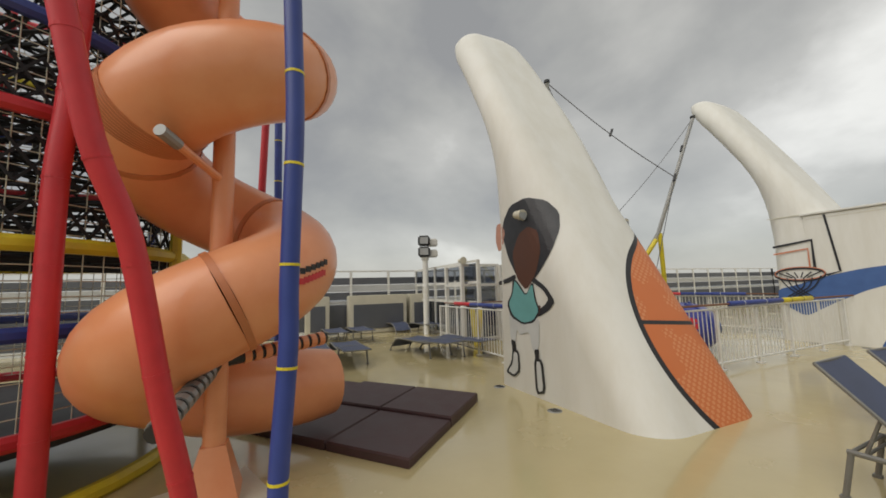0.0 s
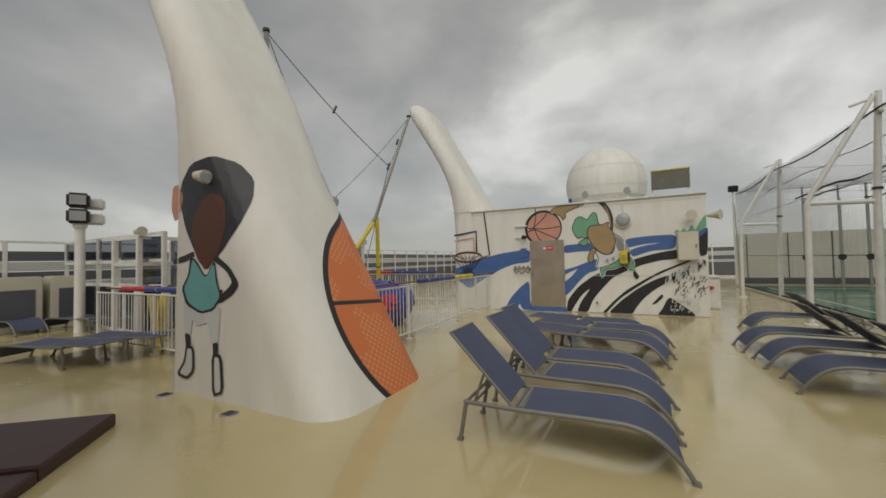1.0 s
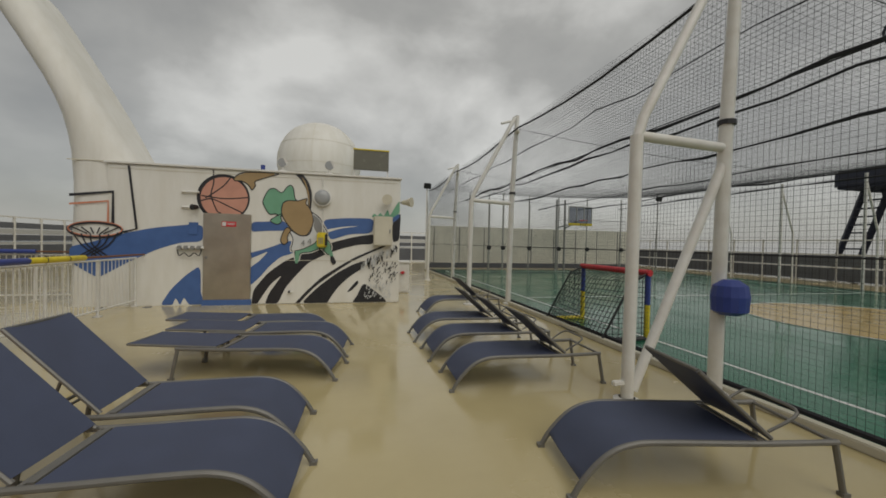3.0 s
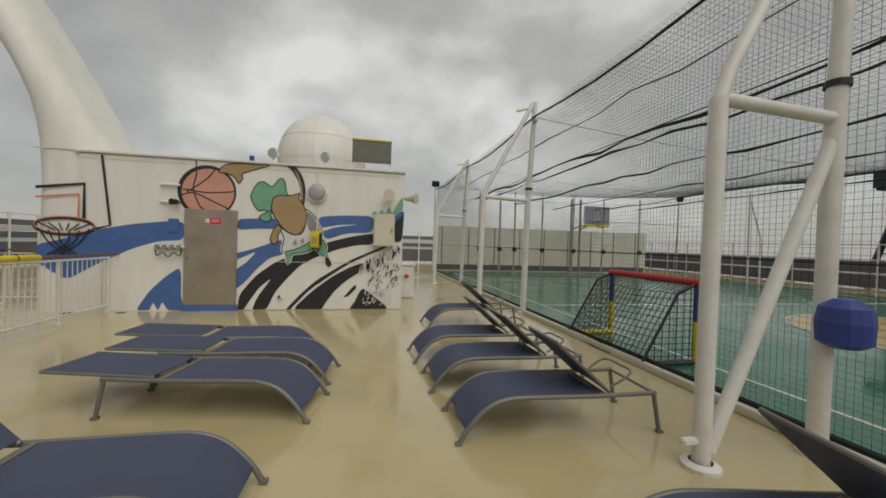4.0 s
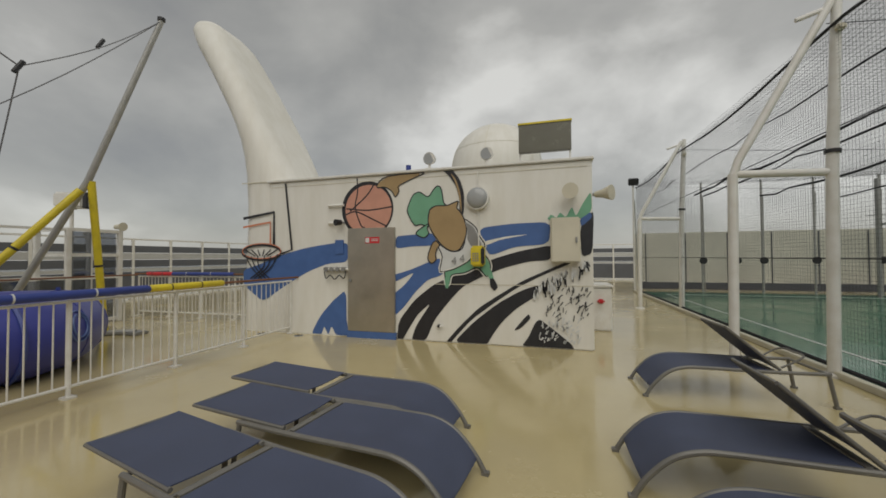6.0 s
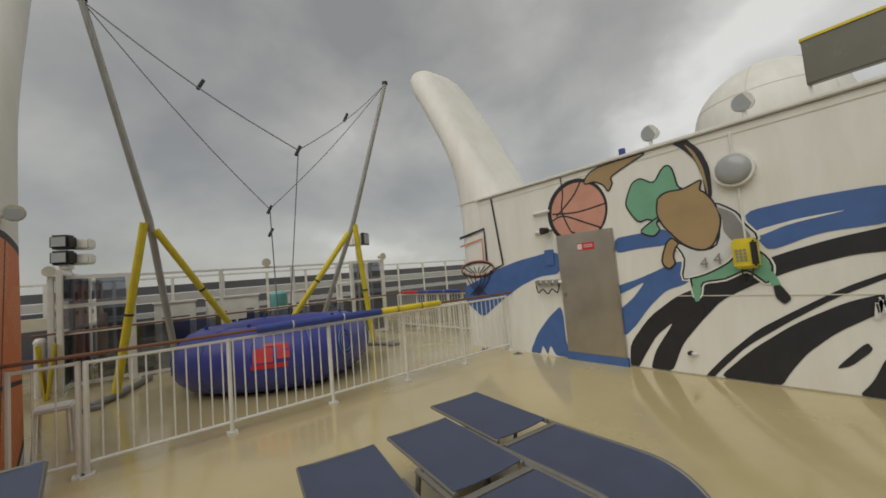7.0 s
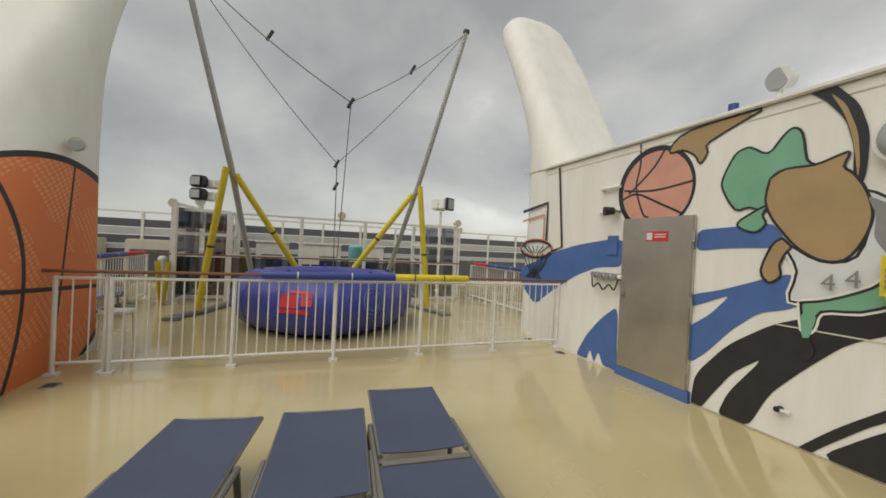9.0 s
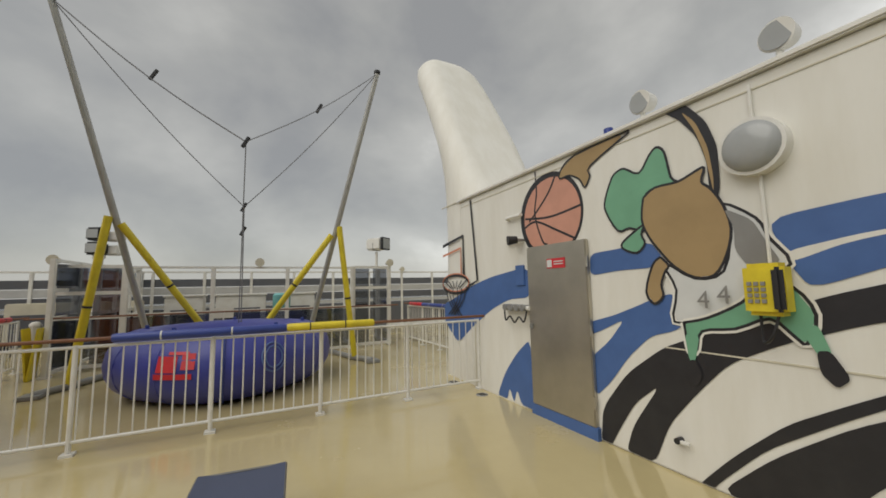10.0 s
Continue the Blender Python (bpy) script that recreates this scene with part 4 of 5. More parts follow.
horn_paint(PINK, "pink_paint_oval", [(-5.32, 2.66), (-5.13, 2.67), (-5.02, 2.49), (-5.11, 2.25), (-5.28, 2.18), (-5.36, 2.37)])
horn_paint(INK, "black_paint_oval", [(-5.07, 2.66), (-4.85, 2.9), (-4.42, 2.94), (-3.94, 2.78), (-3.69, 2.56), (-3.7, 2.34), (-3.9, 2.07), (-4.23, 1.75), (-4.49, 1.58), (-4.75, 1.74), (-4.97, 2.07), (-5.09, 2.41)])
horn_paint(INK, "black_paint_arm", [(-4.79, 1.78), (-5.03, 1.72), (-5.32, 1.68), (-5.31, 1.61), (-4.97, 1.65), (-4.77, 1.71)])
horn_paint(INK, "black_paint_arm", [(-4.39, 1.75), (-4.07, 1.57), (-3.9, 1.37), (-4.02, 1.25), (-4.26, 1.14), (-4.37, 1.18), (-4.11, 1.32), (-4.03, 1.4), (-4.14, 1.53), (-4.42, 1.67)])
horn_paint(BROWN, "brown_paint_oval", [(-4.65, 2.4), (-4.41, 2.49), (-4.18, 2.39), (-4.14, 2.1), (-4.28, 1.76), (-4.53, 1.52), (-4.75, 1.71), (-4.85, 2.1)])
horn_paint(BROWN, "brown_paint_patch", [(-4.37, 1.26), (-4.2, 1.32), (-4.25, 1.17), (-4.35, 1.11)])
horn_paint(SHIRT, "grey_paint_shorts", [(-5.01, 1.23), (-4.65, 1.02), (-4.25, 1.16), (-4.3, 0.66), (-4.45, 0.64), (-4.5, 0.91), (-4.73, 0.84), (-4.82, 0.93), (-4.87, 0.71), (-5, 0.75)])
horn_paint(INK, "black_outline", [(-4.87, 1.71), (-4.74, 1.67), (-4.54, 1.45), (-4.36, 1.67), (-4.31, 1.4), (-4.23, 1.22), (-4.38, 1.05), (-4.65, 1), (-4.96, 1.1), (-5.06, 1.31), (-4.91, 1.48)])
horn_paint(TEAL, "teal_paint_shirt", [(-4.82, 1.68), (-4.76, 1.64), (-4.55, 1.43), (-4.37, 1.63), (-4.34, 1.39), (-4.26, 1.23), (-4.4, 1.08), (-4.65, 1.03), (-4.91, 1.13), (-5.01, 1.31), (-4.88, 1.47)])
horn_paint(INK, "black_paint_leg", [(-4.99, 0.75), (-4.87, 0.73), (-4.86, 0.57), (-4.96, 0.55)])
horn_paint(INK, "black_paint_leg", [(-4.41, 0.66), (-4.3, 0.68), (-4.31, 0.5), (-4.39, 0.49)])
horn_paint(INK, "black_outline", [(-4.96, 0.61), (-4.79, 0.58), (-4.78, 0.28), (-4.94, 0.16), (-5.18, 0.2), (-5.01, 0.39)])
horn_paint(SHIRT, "white_paint_shoe", [(-4.93, 0.56), (-4.83, 0.55), (-4.83, 0.29), (-4.95, 0.2), (-5.11, 0.23), (-4.97, 0.37)])
horn_paint(INK, "black_outline", [(-4.43, 0.54), (-4.23, 0.54), (-4.2, 0.09), (-4.42, 0.02)])
horn_paint(SHIRT, "white_paint_shoe", [(-4.38, 0.5), (-4.28, 0.5), (-4.25, 0.11), (-4.37, 0.07)])
for x, y, z, d in ((-4.45, 5.15, 2.6, Vector((0.25, 0.97, 0.1))), (-4.52, 3.3, 2.66, Vector((0.0, -1.0, 0.0)))):
    e = thing("fin_spotlight", (x, y, z), "small white spotlight on fin", "lamp", "fin spotlights")
    Geo().tube([(0, 0, 0), d * 0.14], 0.025, 8).make("arm", WHITE_METAL, e)
    Geo().tube([d * 0.12 + Vector((-0.06, 0, 0.03)), d * 0.12 + Vector((0.1, 0.02, 0.0))], [0.055, 0.085], 12).make("head", CREAM, e, True)
    Geo().tube([d * 0.12 + Vector((0.1, 0.02, 0.0)), d * 0.12 + Vector((0.108, 0.021, 0.0))], 0.072, 12).make("glass", LAMP_GLASS, e)


# ---------- fences round the bungee trampoline ----------
def picket_fence(a, b, posts, label, h=1.1):
    e = thing("picket_fence", (0, 0, 0), label, "fence", "picket fences")
    A, B = Vector((*a, 0)), Vector((*b, 0))
    n = posts
    for i in range(n + 1):
        p = A.lerp(B, i / n)
        Geo().tube([(p.x, p.y, 0), (p.x, p.y, h)], 0.024, 8).box((p.x, p.y, 0.012), (0.11, 0.11, 0.024)).make("post", WHITE_METAL, e)
    for z in (0.13, h - 0.02):
        Geo().tube([(A.x, A.y, z), (B.x, B.y, z)], 0.018, 8).make("rail", WHITE_METAL, e)
    k = int((B - A).length / 0.115)
    for i in range(1, k):
        p = A.lerp(B, i / k)
        Geo().tube([(p.x, p.y, 0.13), (p.x, p.y, h - 0.02)], 0.0085, 5, caps=False).make("picket", WHITE_METAL, e)


picket_fence((-4.06, 5.28), (-4.06, 5.74), 1, "white metal picket fence between fin and trampoline")
picket_fence((-4.02, 5.8), (-4.04, 11.96), 5, "white metal picket fence before the bungee trampoline")
picket_fence((-9.8, 12.95), (-5.5, 13.05), 4, "white metal picket fence behind curved fin")
picket_fence((-9.9, 4.2), (-5.5, 4.2), 4, "white metal picket fence behind curved fin")


def padded_bar(a, b, pads, label):
    e = thing("padded_bar", (0, 0, 0), label, "bar", "padded bars")
    A, B = Vector(a), Vector(b)
    Geo().tube([A, B], 0.02, 8).make("bar", RUST, e)
    for s, t2, mat in pads:
        p, q = A.lerp(B, s), A.lerp(B, t2)
        Geo().tube([p, p.lerp(q, 0.02), q.lerp(p, 0.02), q], [0.04, 0.05, 0.05, 0.04], 12).make("pad", mat, e, True)
        for k in (0.25, 0.65):
            c = p.lerp(q, k)
            d = (q - p).normalized() * 0.008
            Geo().tube([c - d, c + d], 0.052, 12).make("strap", SHIRT if mat is BLUE_VINYL else BLACK, e)


padded_bar((-4.02, 5.15, 1.16), (-3.88, 11.98, 1.16), ((0.32, 0.573, BLUE_VINYL), (0.573, 0.737, YELLOW)), "rusty bar with blue and yellow foam pads")
padded_bar((-9.8, 12.85, 1.16), (-5.4, 12.95, 1.16), ((0.1, 0.3, RED), (0.3, 0.75, BLUE_VINYL)), "rusty bar with red and blue foam pads")
padded_bar((-9.9, 4.35, 1.16), (-5.4, 4.35, 1.16), ((0.15, 0.35, RED), (0.35, 0.75, BLUE_VINYL)), "rusty bar with red and blue foam pads")
padded_bar((-9.1, 4.6, 1.16), (-8.9, 12.3, 1.16), (), "long rusty bar behind trampoline")

# ---------- bungee trampoline ----------
tr = thing("bungee_trampoline", (-6.6, 8.3, 0), "dark blue inflatable ring of bungee trampoline", "trampoline")


def ring_r(a):
    """Half width of the rounded square ring, a corner towards the fence."""
    q = radians(a + 45)
    k = (abs(math.cos(q)) ** 3.2 + abs(math.sin(q)) ** 3.2) ** (-1 / 3.2)
    return 1.12 * (0.72 * k + 0.28)


def ring_point(a, u, out=0.0):
    r, t = ring_r(a) + (0.5 + out) * math.cos(radians(u)), 0.53 + (0.52 + out) * math.sin(radians(u))
    return Vector((r * math.cos(radians(a)), r * math.sin(radians(a)), t))


rings = [[ring_point(a, u) for u in range(0, 360, 20)] for a in range(0, 360, 6)]
Geo().loft(rings + rings[:1], cap=False).make("inflatable_ring", INFLATE, tr, True)
Geo().revolve((0, 0, 0.7), [(0.001, 0), (0.9, 0)], 24).make("jump_bed", BLACK, tr)
for a0, a1, u0, u1 in ((-29, -19, 2, 26), (-17, -11, 6, 30), (-30, -12, -8, 0), (-24, -14, 28, 33)):
    g = Geo()
    for k in range(7):
        for u in (u0, u1):
            g.v.append(tuple(ring_point(a0 + (a1 - a0) * k / 6, u, 0.008)))
    g.f = [(2 * k, 2 * k + 2, 2 * k + 3, 2 * k + 1) for k in range(6)]
    g.make("emblem_bar", RED, tr)
EMBLEM = material("pale_blue_print", (0.10, 0.16, 0.38), 0.4, dirt=0.4, scale=6)
for r in (1.0, 0.72):
    Geo().tube([ring_point(24 + 6.5 * r * math.cos(radians(b)), 12 + 24 * r * math.sin(radians(b)), 0.004) for b in range(0, 360, 15)], 0.012, 5, True).make("emblem_ring", EMBLEM, tr)
Geo().tube([ring_point(0, u, 0.004) for u in range(-70, 100, 10)], 0.03, 6).make("seam_strap", BLUE_VINYL, tr)
for a in range(30, 360, 30):
    Geo().tube([ring_point(a, u, -0.004) for u in range(-80, 110, 10)], 0.009, 5).make("seam", INFLATE, tr)
for a in (-40, 0, 40, 90, 180, 270):
    Geo().tube([ring_point(a, 92, 0.0), ring_point(a, 92, 0.05)], 0.03, 8).make("tie_loop", BLUE_VINYL, tr)

frame_th = thing("bungee_tower", (0, 0, 0), "grey bungee masts with yellow padded legs and ropes", "bungee tower")
for sgn, foot, knee, top in ((1, (-8.95, 6.8, 0), (-7.3, 6.36, 3.08), (-6.45, 5.62, 6.38)), (-1, (-9.3, 9.85, 0), (-7.3, 10.3, 3.05), (-6.38, 10.97, 6.38))):
    Geo().tube([foot, knee, top], [0.06, 0.06, 0.05], 10).make("mast", MAST_GREY, frame_th, True)
    Geo().tube([top, (top[0], top[1], top[2] + 0.06)], 0.07, 10).make("mast_cap", BLACK, frame_th)
    Geo().box((foot[0], foot[1], 0.03), (0.3, 0.3, 0.06), bevel=0.01).make("base_plate", GREY_METAL, frame_th)
for a, b in (((-7.28, 6.29, 3.02), (-7.58, 5.84, 0.1)), ((-7.35, 6.45, 2.9), (-8.1, 7.75, 0.85)), ((-7.3, 10.18, 2.85), (-7.9, 8.85, 0.85)), ((-7.28, 10.34, 3.05), (-7.55, 10.76, 0.1))):
    Geo().tube([a, b], 0.065, 12).make("padded_leg", YELLOW, frame_th, True)
    A, B = Vector(a), Vector(b)
    c, d = A.lerp(B, 0.55), (B - A).normalized() * 0.02
    Geo().tube([c - d, c + d], 0.07, 12).make("leg_strap", BLACK, frame_th)
for pts in (((-7.15, 5.55, 0.05), (-7.58, 5.84, 0.06), (-8.9, 6.3, 0.05)), ((-7.1, 11.05, 0.05), (-7.55, 10.76, 0.06), (-8.9, 10.4, 0.05))):
    Geo().tube(pts, 0.06, 8).make("foot_beam", GREY_METAL, frame_th, True)
    g = Geo()
    g.box((pts[0][0], pts[0][1], 0.03), (0.35, 0.3, 0.06), bevel=0.02)
    g.make("sand_bag", GREY_METAL, frame_th)
J1, J2 = Vector((-5.47, 8.48, 4.08)), Vector((-7.35, 8.42, 3.37))
for a, b, r in (((-6.45, 5.62, 6.38), J1, 0.011), ((-6.38, 10.97, 6.38), J1, 0.008), ((-6.45, 5.62, 6.38), J2, 0.009), ((-6.38, 10.97, 6.38), J2, 0.009), (J1, J1 + Vector((-0.9, -0.05, -3.0)), 0.009), (J2, J2 + Vector((0.1, 0.02, -2.35)), 0.012)):
    A, B = Vector(a), Vector(b)
    Geo().tube([A.lerp(B, k / 8) - Vector((0, 0, 0.12 * math.sin(math.pi * k / 8) * (1 if abs(A.y - B.y) > 0.5 else 0))) for k in range(9)], r, 5).make("rope", CORD, frame_th)
for p in (J1, J2, Vector((-6.0, 7.1, 5.2)), Vector((-6.0, 9.7, 5.15)), J2 + Vector((0, 0, -0.5))):
    Geo().tube([p + Vector((0, 0.04, 0.08)), p + Vector((0, -0.05, -0.1))], 0.03, 6).make("shackle", BLACK, frame_th)
e = thing("stool", (-5.2, 5.42, 0), "small white plastic stool by fence", "stool")
Geo().box((0, 0, 0.5), (0.36, 0.34, 0.05), bevel=0.02).make("seat", WHITE_METAL, e)
for x in (-0.14, 0.14):
    for y in (-0.13, 0.13):
        Geo().tube([(x * 1.15, y * 1.15, 0), (x, y, 0.48)], 0.018, 6).make("leg", WHITE_METAL, e)
e = thing("teal_drum", (-10.6, 9.35, 0), "round teal drum on white stand behind rail", "drum")
Geo().box((0, 0, 0.55), (0.4, 0.4, 1.1), bevel=0.02).make("stand", WHITE_METAL, e)
Geo().tube([(0, 0, 1.1), (0, 0, 1.15), (0, 0, 1.5), (0, 0, 1.56)], [0.2, 0.24, 0.24, 0.17], 16).make("drum", TEAL, e, True)
e = thing("notice_board", (-9.2, 8.0, 0), "small white notice on rail", "notice")
Geo().box((0, 0, 1.12), (0.02, 0.42, 0.24)).make("sheet", WHITE, e)
Geo().tube([(0, 0, 0), (0, 0, 1.2)], 0.02, 6).make("stake", WHITE_METAL, e)
e = thing("yellow_caution_board", (-8.9, 4.72, 0), "yellow folding caution board beside white posts", "caution board")
Geo().box((0, 0.05, 0.5), (0.3, 0.03, 1.0), 0, 6, 0.01).make("front_leaf", YELLOW, e)
Geo().box((0, 0.17, 0.5), (0.3, 0.03, 1.0), 0, -6, 0.01).make("rear_leaf", YELLOW, e)
e = thing("white_bollard", (-9.35, 4.68, 0), "white round bollard with cap", "bollard")
Geo().tube([(0, 0, 0), (0, 0, 1.0)], 0.085, 14).make("post", WHITE_METAL, e, True)
Geo().revolve((0, 0, 1.0), [(0.095, 0), (0.095, 0.04), (0.06, 0.09), (0.001, 0.1)], 14).make("cap", WHITE_METAL, e, True)


# ---------- sun loungers ----------
RAILS = smooth_line([(-1.12, 0, 0.34), (-0.6, 0, 0.335), (0.0, 0, 0.345), (0.22, 0, 0.335), (0.38, 0, 0.27), (0.52, 0, 0.13), (0.60, 0, 0.0)], 5)


def lounger(label, back, length=0.93):
    """back: the backrest's angle over the seat, 0 lying flat towards the head, past 90 folded over the seat."""
    e = thing("sun_lounger", (0, 0, 0), label, "sun lounger", "sun loungers on deck")
    for y in (-0.3, 0.3):
        Geo().tube([(p.x, y, p.z) for p in RAILS], 0.019, 8).make("side_rail", FRAME_GREY, e, True)
        Geo().tube([(-1.10, y, 0.34), (-1.16, y * 1.03, 0.0)], 0.019, 8).make("leg", FRAME_GREY, e, True)
        Geo().box((-1.16, y * 1.03, 0.012), (0.05, 0.045, 0.024)).make("foot_cap", FRAME_GREY, e)
        Geo().box((0.60, y, 0.012), (0.05, 0.045, 0.024)).make("foot_cap", FRAME_GREY, e)
    for x, z in ((-1.1, 0.34), (-0.68, 0.325)):
        Geo().tube([(x, -0.3, z), (x, 0.3, z)], 0.014, 6).make("cross_bar", FRAME_GREY, e)
    g = Geo()
    line = [p for p in RAILS if -0.64 < p.x < 0.545]
    nx = len(line)
    for side in (0.012, 0.004):
        for i, p in enumerate(line):
            for j in range(7):
                v = j / 6 * 2 - 1
                sag = 0.022 * (1 - v * v) * min(1, i / 3, (nx - 1 - i) / 3 + 0.25)
                g.v.append((p.x, v * 0.285, p.z + side - sag))
    n = nx * 7
    for i in range(nx - 1):
        for j in range(6):
            a = i * 7 + j
            g.f += [(a, a + 1, a + 8, a + 7), (n + a, n + a + 7, n + a + 8, n + a + 1)]
    for i in range(nx - 1):
        for j in (0, 6):
            a = i * 7 + j
            g.f.append((a, a + 7, n + a + 7, n + a))
    for j in range(6):
        for i in (0, nx - 1):
            a = i * 7 + j
            g.f.append((a, a + 1, n + a + 1, n + a))
    sling = g.make("seat_sling", SLING, e, True)
    Geo().box((-0.628, 0, 0.345), (0.035, 0.54, 0.012)).make("sling_hem", FRAME_GREY, sling)
    q = radians(back)
    d = Vector((-math.cos(q), 0, math.sin(q)))
    nrm = Vector((math.sin(q), 0, math.cos(q)))
    o = Vector((-0.70, 0, 0.352))
    for y in (-0.27, 0.27):
        Geo().tube([o + Vector((0, y, 0)), o + d * length + Vector((0, y, 0))], 0.015, 8).make("back_rail", FRAME_GREY, e)
    Geo().tube([o + d * length + Vector((0, -0.27, 0)), o + d * length + Vector((0, 0.27, 0))], 0.013, 6).make("head_bar", FRAME_GREY, e)
    g = Geo()
    rings = []
    for i in range(7):
        p = o + d * (0.02 + (length - 0.02) * i / 6)
        row = [p + Vector((0, v * 0.272, 0)) + nrm * (0.016 - 0.014 * (1 - v * v)) for v in (k / 3 - 1 for k in range(7))]
        rings.append(row + [r - nrm * 0.008 for r in reversed(row)])
    g.loft(rings).make("back_sling", SLING, e, True)
    if 15 < back < 90:
        for y in (-0.22, 0.22):
            Geo().tube([o + d * length * 0.45 + Vector((0, y, -0.01)), (-1.05, y, 0.32)], 0.012, 6).make("back_stay", FRAME_GREY, e)
        Geo().tube([(-1.05, -0.22, 0.32), (-1.05, 0.22, 0.32)], 0.012, 6).make("stay_bar", FRAME_GREY, e)
    if back >= 90:
        Geo().tube(smooth_line([(-0.75, -0.2, 0.36), (-0.95, -0.2, 0.48), (-0.98, 0, 0.49), (-0.95, 0.2, 0.48), (-0.75, 0.2, 0.36)], 4), 0.011, 6).make("back_stay", FRAME_GREY, e)
    return e


up = lounger("blue sling sun lounger with raised back", 46.5, 0.80)
flat = lounger("blue sling sun lounger lying flat", 1.5, 0.95)
fold = lounger("blue sling sun lounger with back folded forward", 139, 0.66)
for i, (x, y, r) in enumerate(((-0.15, 3.92, 2), (-0.14, 4.8, -3), (-0.22, 5.58, -2))):
    m = pose(x, y, 0, 0, 0, r)
    if i == 0:
        up.matrix_basis = m
    else:
        copy_thing(up, m)
for i, (x, y, r) in enumerate(((0.0, 7.04, -10.5), (0.07, 7.85, -6), (-0.21, 8.52, -5))):
    m = pose(x, y, 0, 0, 0, r)
    if i == 0:
        flat.matrix_basis = m
    else:
        copy_thing(flat, m)
for i, (x, y, r) in enumerate(((2.34, 6.39, 178.5), (2.29, 7.42, 180), (2.24, 8.4, 181), (2.72, 10.38, 184), (2.69, 4.58, 170), (2.84, 3.18, 170))):
    m = pose(x, y, 0, 0, 0, r)
    if i == 0:
        fold.matrix_basis = m
    else:
        copy_thing(fold, m)
for x, y, r in ((-9.3, 0.62, 180), (-9.3, 1.36, 180), (-9.6, -0.7, 180), (-9.1, 3.05, 195), (-8.9, 3.82, 195), (-12.9, 1.55, 180), (-12.9, 2.35, 180), (-13.0, 4.75, 195), (-12.4, -0.3, 180)):
    copy_thing(flat, pose(x, y, 0, 0, 0, r))
copy_thing(up, pose(-13.6, 4.0, 0, 0, 0, 10))


# ---------- court: frames, nets, goals, hoop ----------
def a_frame(x, y, brace):
    e = thing("net_support_frame", (x, y, 0), "white painted tubular steel net support frame", "net frame", "net support frames")
    Geo().tube([(1.08, 0, 0), (1.12, 0, 2.66), (1.22, 0, 4.9)], [0.07, 0.066, 0.055], 12).make("post", WHITE_METAL, e, True)
    Geo().tube([(0, 0, 0), (0.03, 0, 2.66)], 0.06, 12).make("outer_leg", WHITE_METAL, e, True)
    Geo().tube([(0.03, 0, 2.62), (0.1, 0, 2.85), (1.16, 0, 4.85)], 0.052, 12).make("slanting_brace", WHITE_METAL, e, True)
    Geo().tube([(0.03, 0, 2.66), (1.12, 0, 2.62)], 0.05, 12).make("cross_tie", WHITE_METAL, e, True)
    if brace:
        Geo().tube([(0.06, 0, 0.12), (1.1, 0, 2.45)], 0.05, 12).make("diagonal", WHITE_METAL, e, True)
        Geo().box((-0.09, 0, 0.2), (0.16, 0.05, 0.05), bevel=0.01).make("lug", WHITE_METAL, e)
    for px in (0, 1.08):
        Geo().revolve((px, 0, 0), [(0.13, 0), (0.13, 0.03), (0.08, 0.05)], 14).make("foot_plate", WHITE_METAL, e)
    Geo().tube([(1.16, 0, 4.78), (0.78, 0, 4.66)], 0.03, 8).make("arm", WHITE_METAL, e)
    Geo().tube([(1.13, 0, 2.86), (1.132, 0, 2.91)], 0.085, 12).make("band", BLACK, e)
    Geo().box((1.2, -0.08, 4.45), (0.1, 0.1, 0.08), bevel=0.02).make("bracket", CREAM, e)
    return e


for x, y, b in ((3.36, -0.4, True), (3.4, 5.56, True), (3.53, 11.42, False), (3.64, 17.6, False)):
    a_frame(x, y, b)
bag = thing("blue_cover_bag", (4.48, 5.42, 1.05), "dark blue padded bag tied to post", "bag")
Geo().loft([[(r * math.cos(a * math.pi / 8), r * math.sin(a * math.pi / 8) * 0.9, z) for a in range(16)] for r, z in ((0.10, -0.17), (0.17, -0.13), (0.18, 0.02), (0.16, 0.13), (0.07, 0.19))]).make("bag", BLUE_VINYL, bag)


def net(name, o, u, v, nu, nv, r, sag, label, fringe=None):
    """A net of crossing cords over the span u, v from o, hanging down by sag in its middle."""
    o, u, v = Vector(o), Vector(u), Vector(v)

    def at(a, b):
        return o + u * a + v * b - Vector((0, 0, sag * 4 * a * (1 - a) * (0.35 + 0.65 * 4 * b * (1 - b))))

    k = 8 if sag else 1
    g = Geo()
    for i in range(nu + 1):
        g.tube([at(i / nu, j / k) for j in range(k + 1)], r, 3, caps=False)
    for i in range(nv + 1):
        g.tube([at(j / k, i / nv) for j in range(k + 1)], r, 3, caps=False)
    return tagged(g.make(name, ROPE), label, "net", "court nets", "stuff")


net("side_net", (4.7, -3, 0.05), (0, 26.2, 0), (0, 0, 4.45), 470, 82, 0.0016, 0, "black knotted net along the court side")
net("roof_net", (4.7, -3, 4.5), (15.6, 0, 0.3), (0, 26.2, 0.1), 150, 250, 0.002, 0.7, "black knotted net stretched over the court")
net("end_net", (4.7, 23.2, 0.05), (15.6, 0, 0), (0, 0, 4.6), 150, 46, 0.002, 0, "black knotted net across the court end")
net("far_net", (20.3, -3, 0.05), (0, 26.2, 0), (0, 0, 4.6), 220, 40, 0.0022, 0, "black knotted net along the far court side")
e = thing("net_edge_ropes", (0, 0, 0), "black edge ropes and bundled folds of netting", "rope")
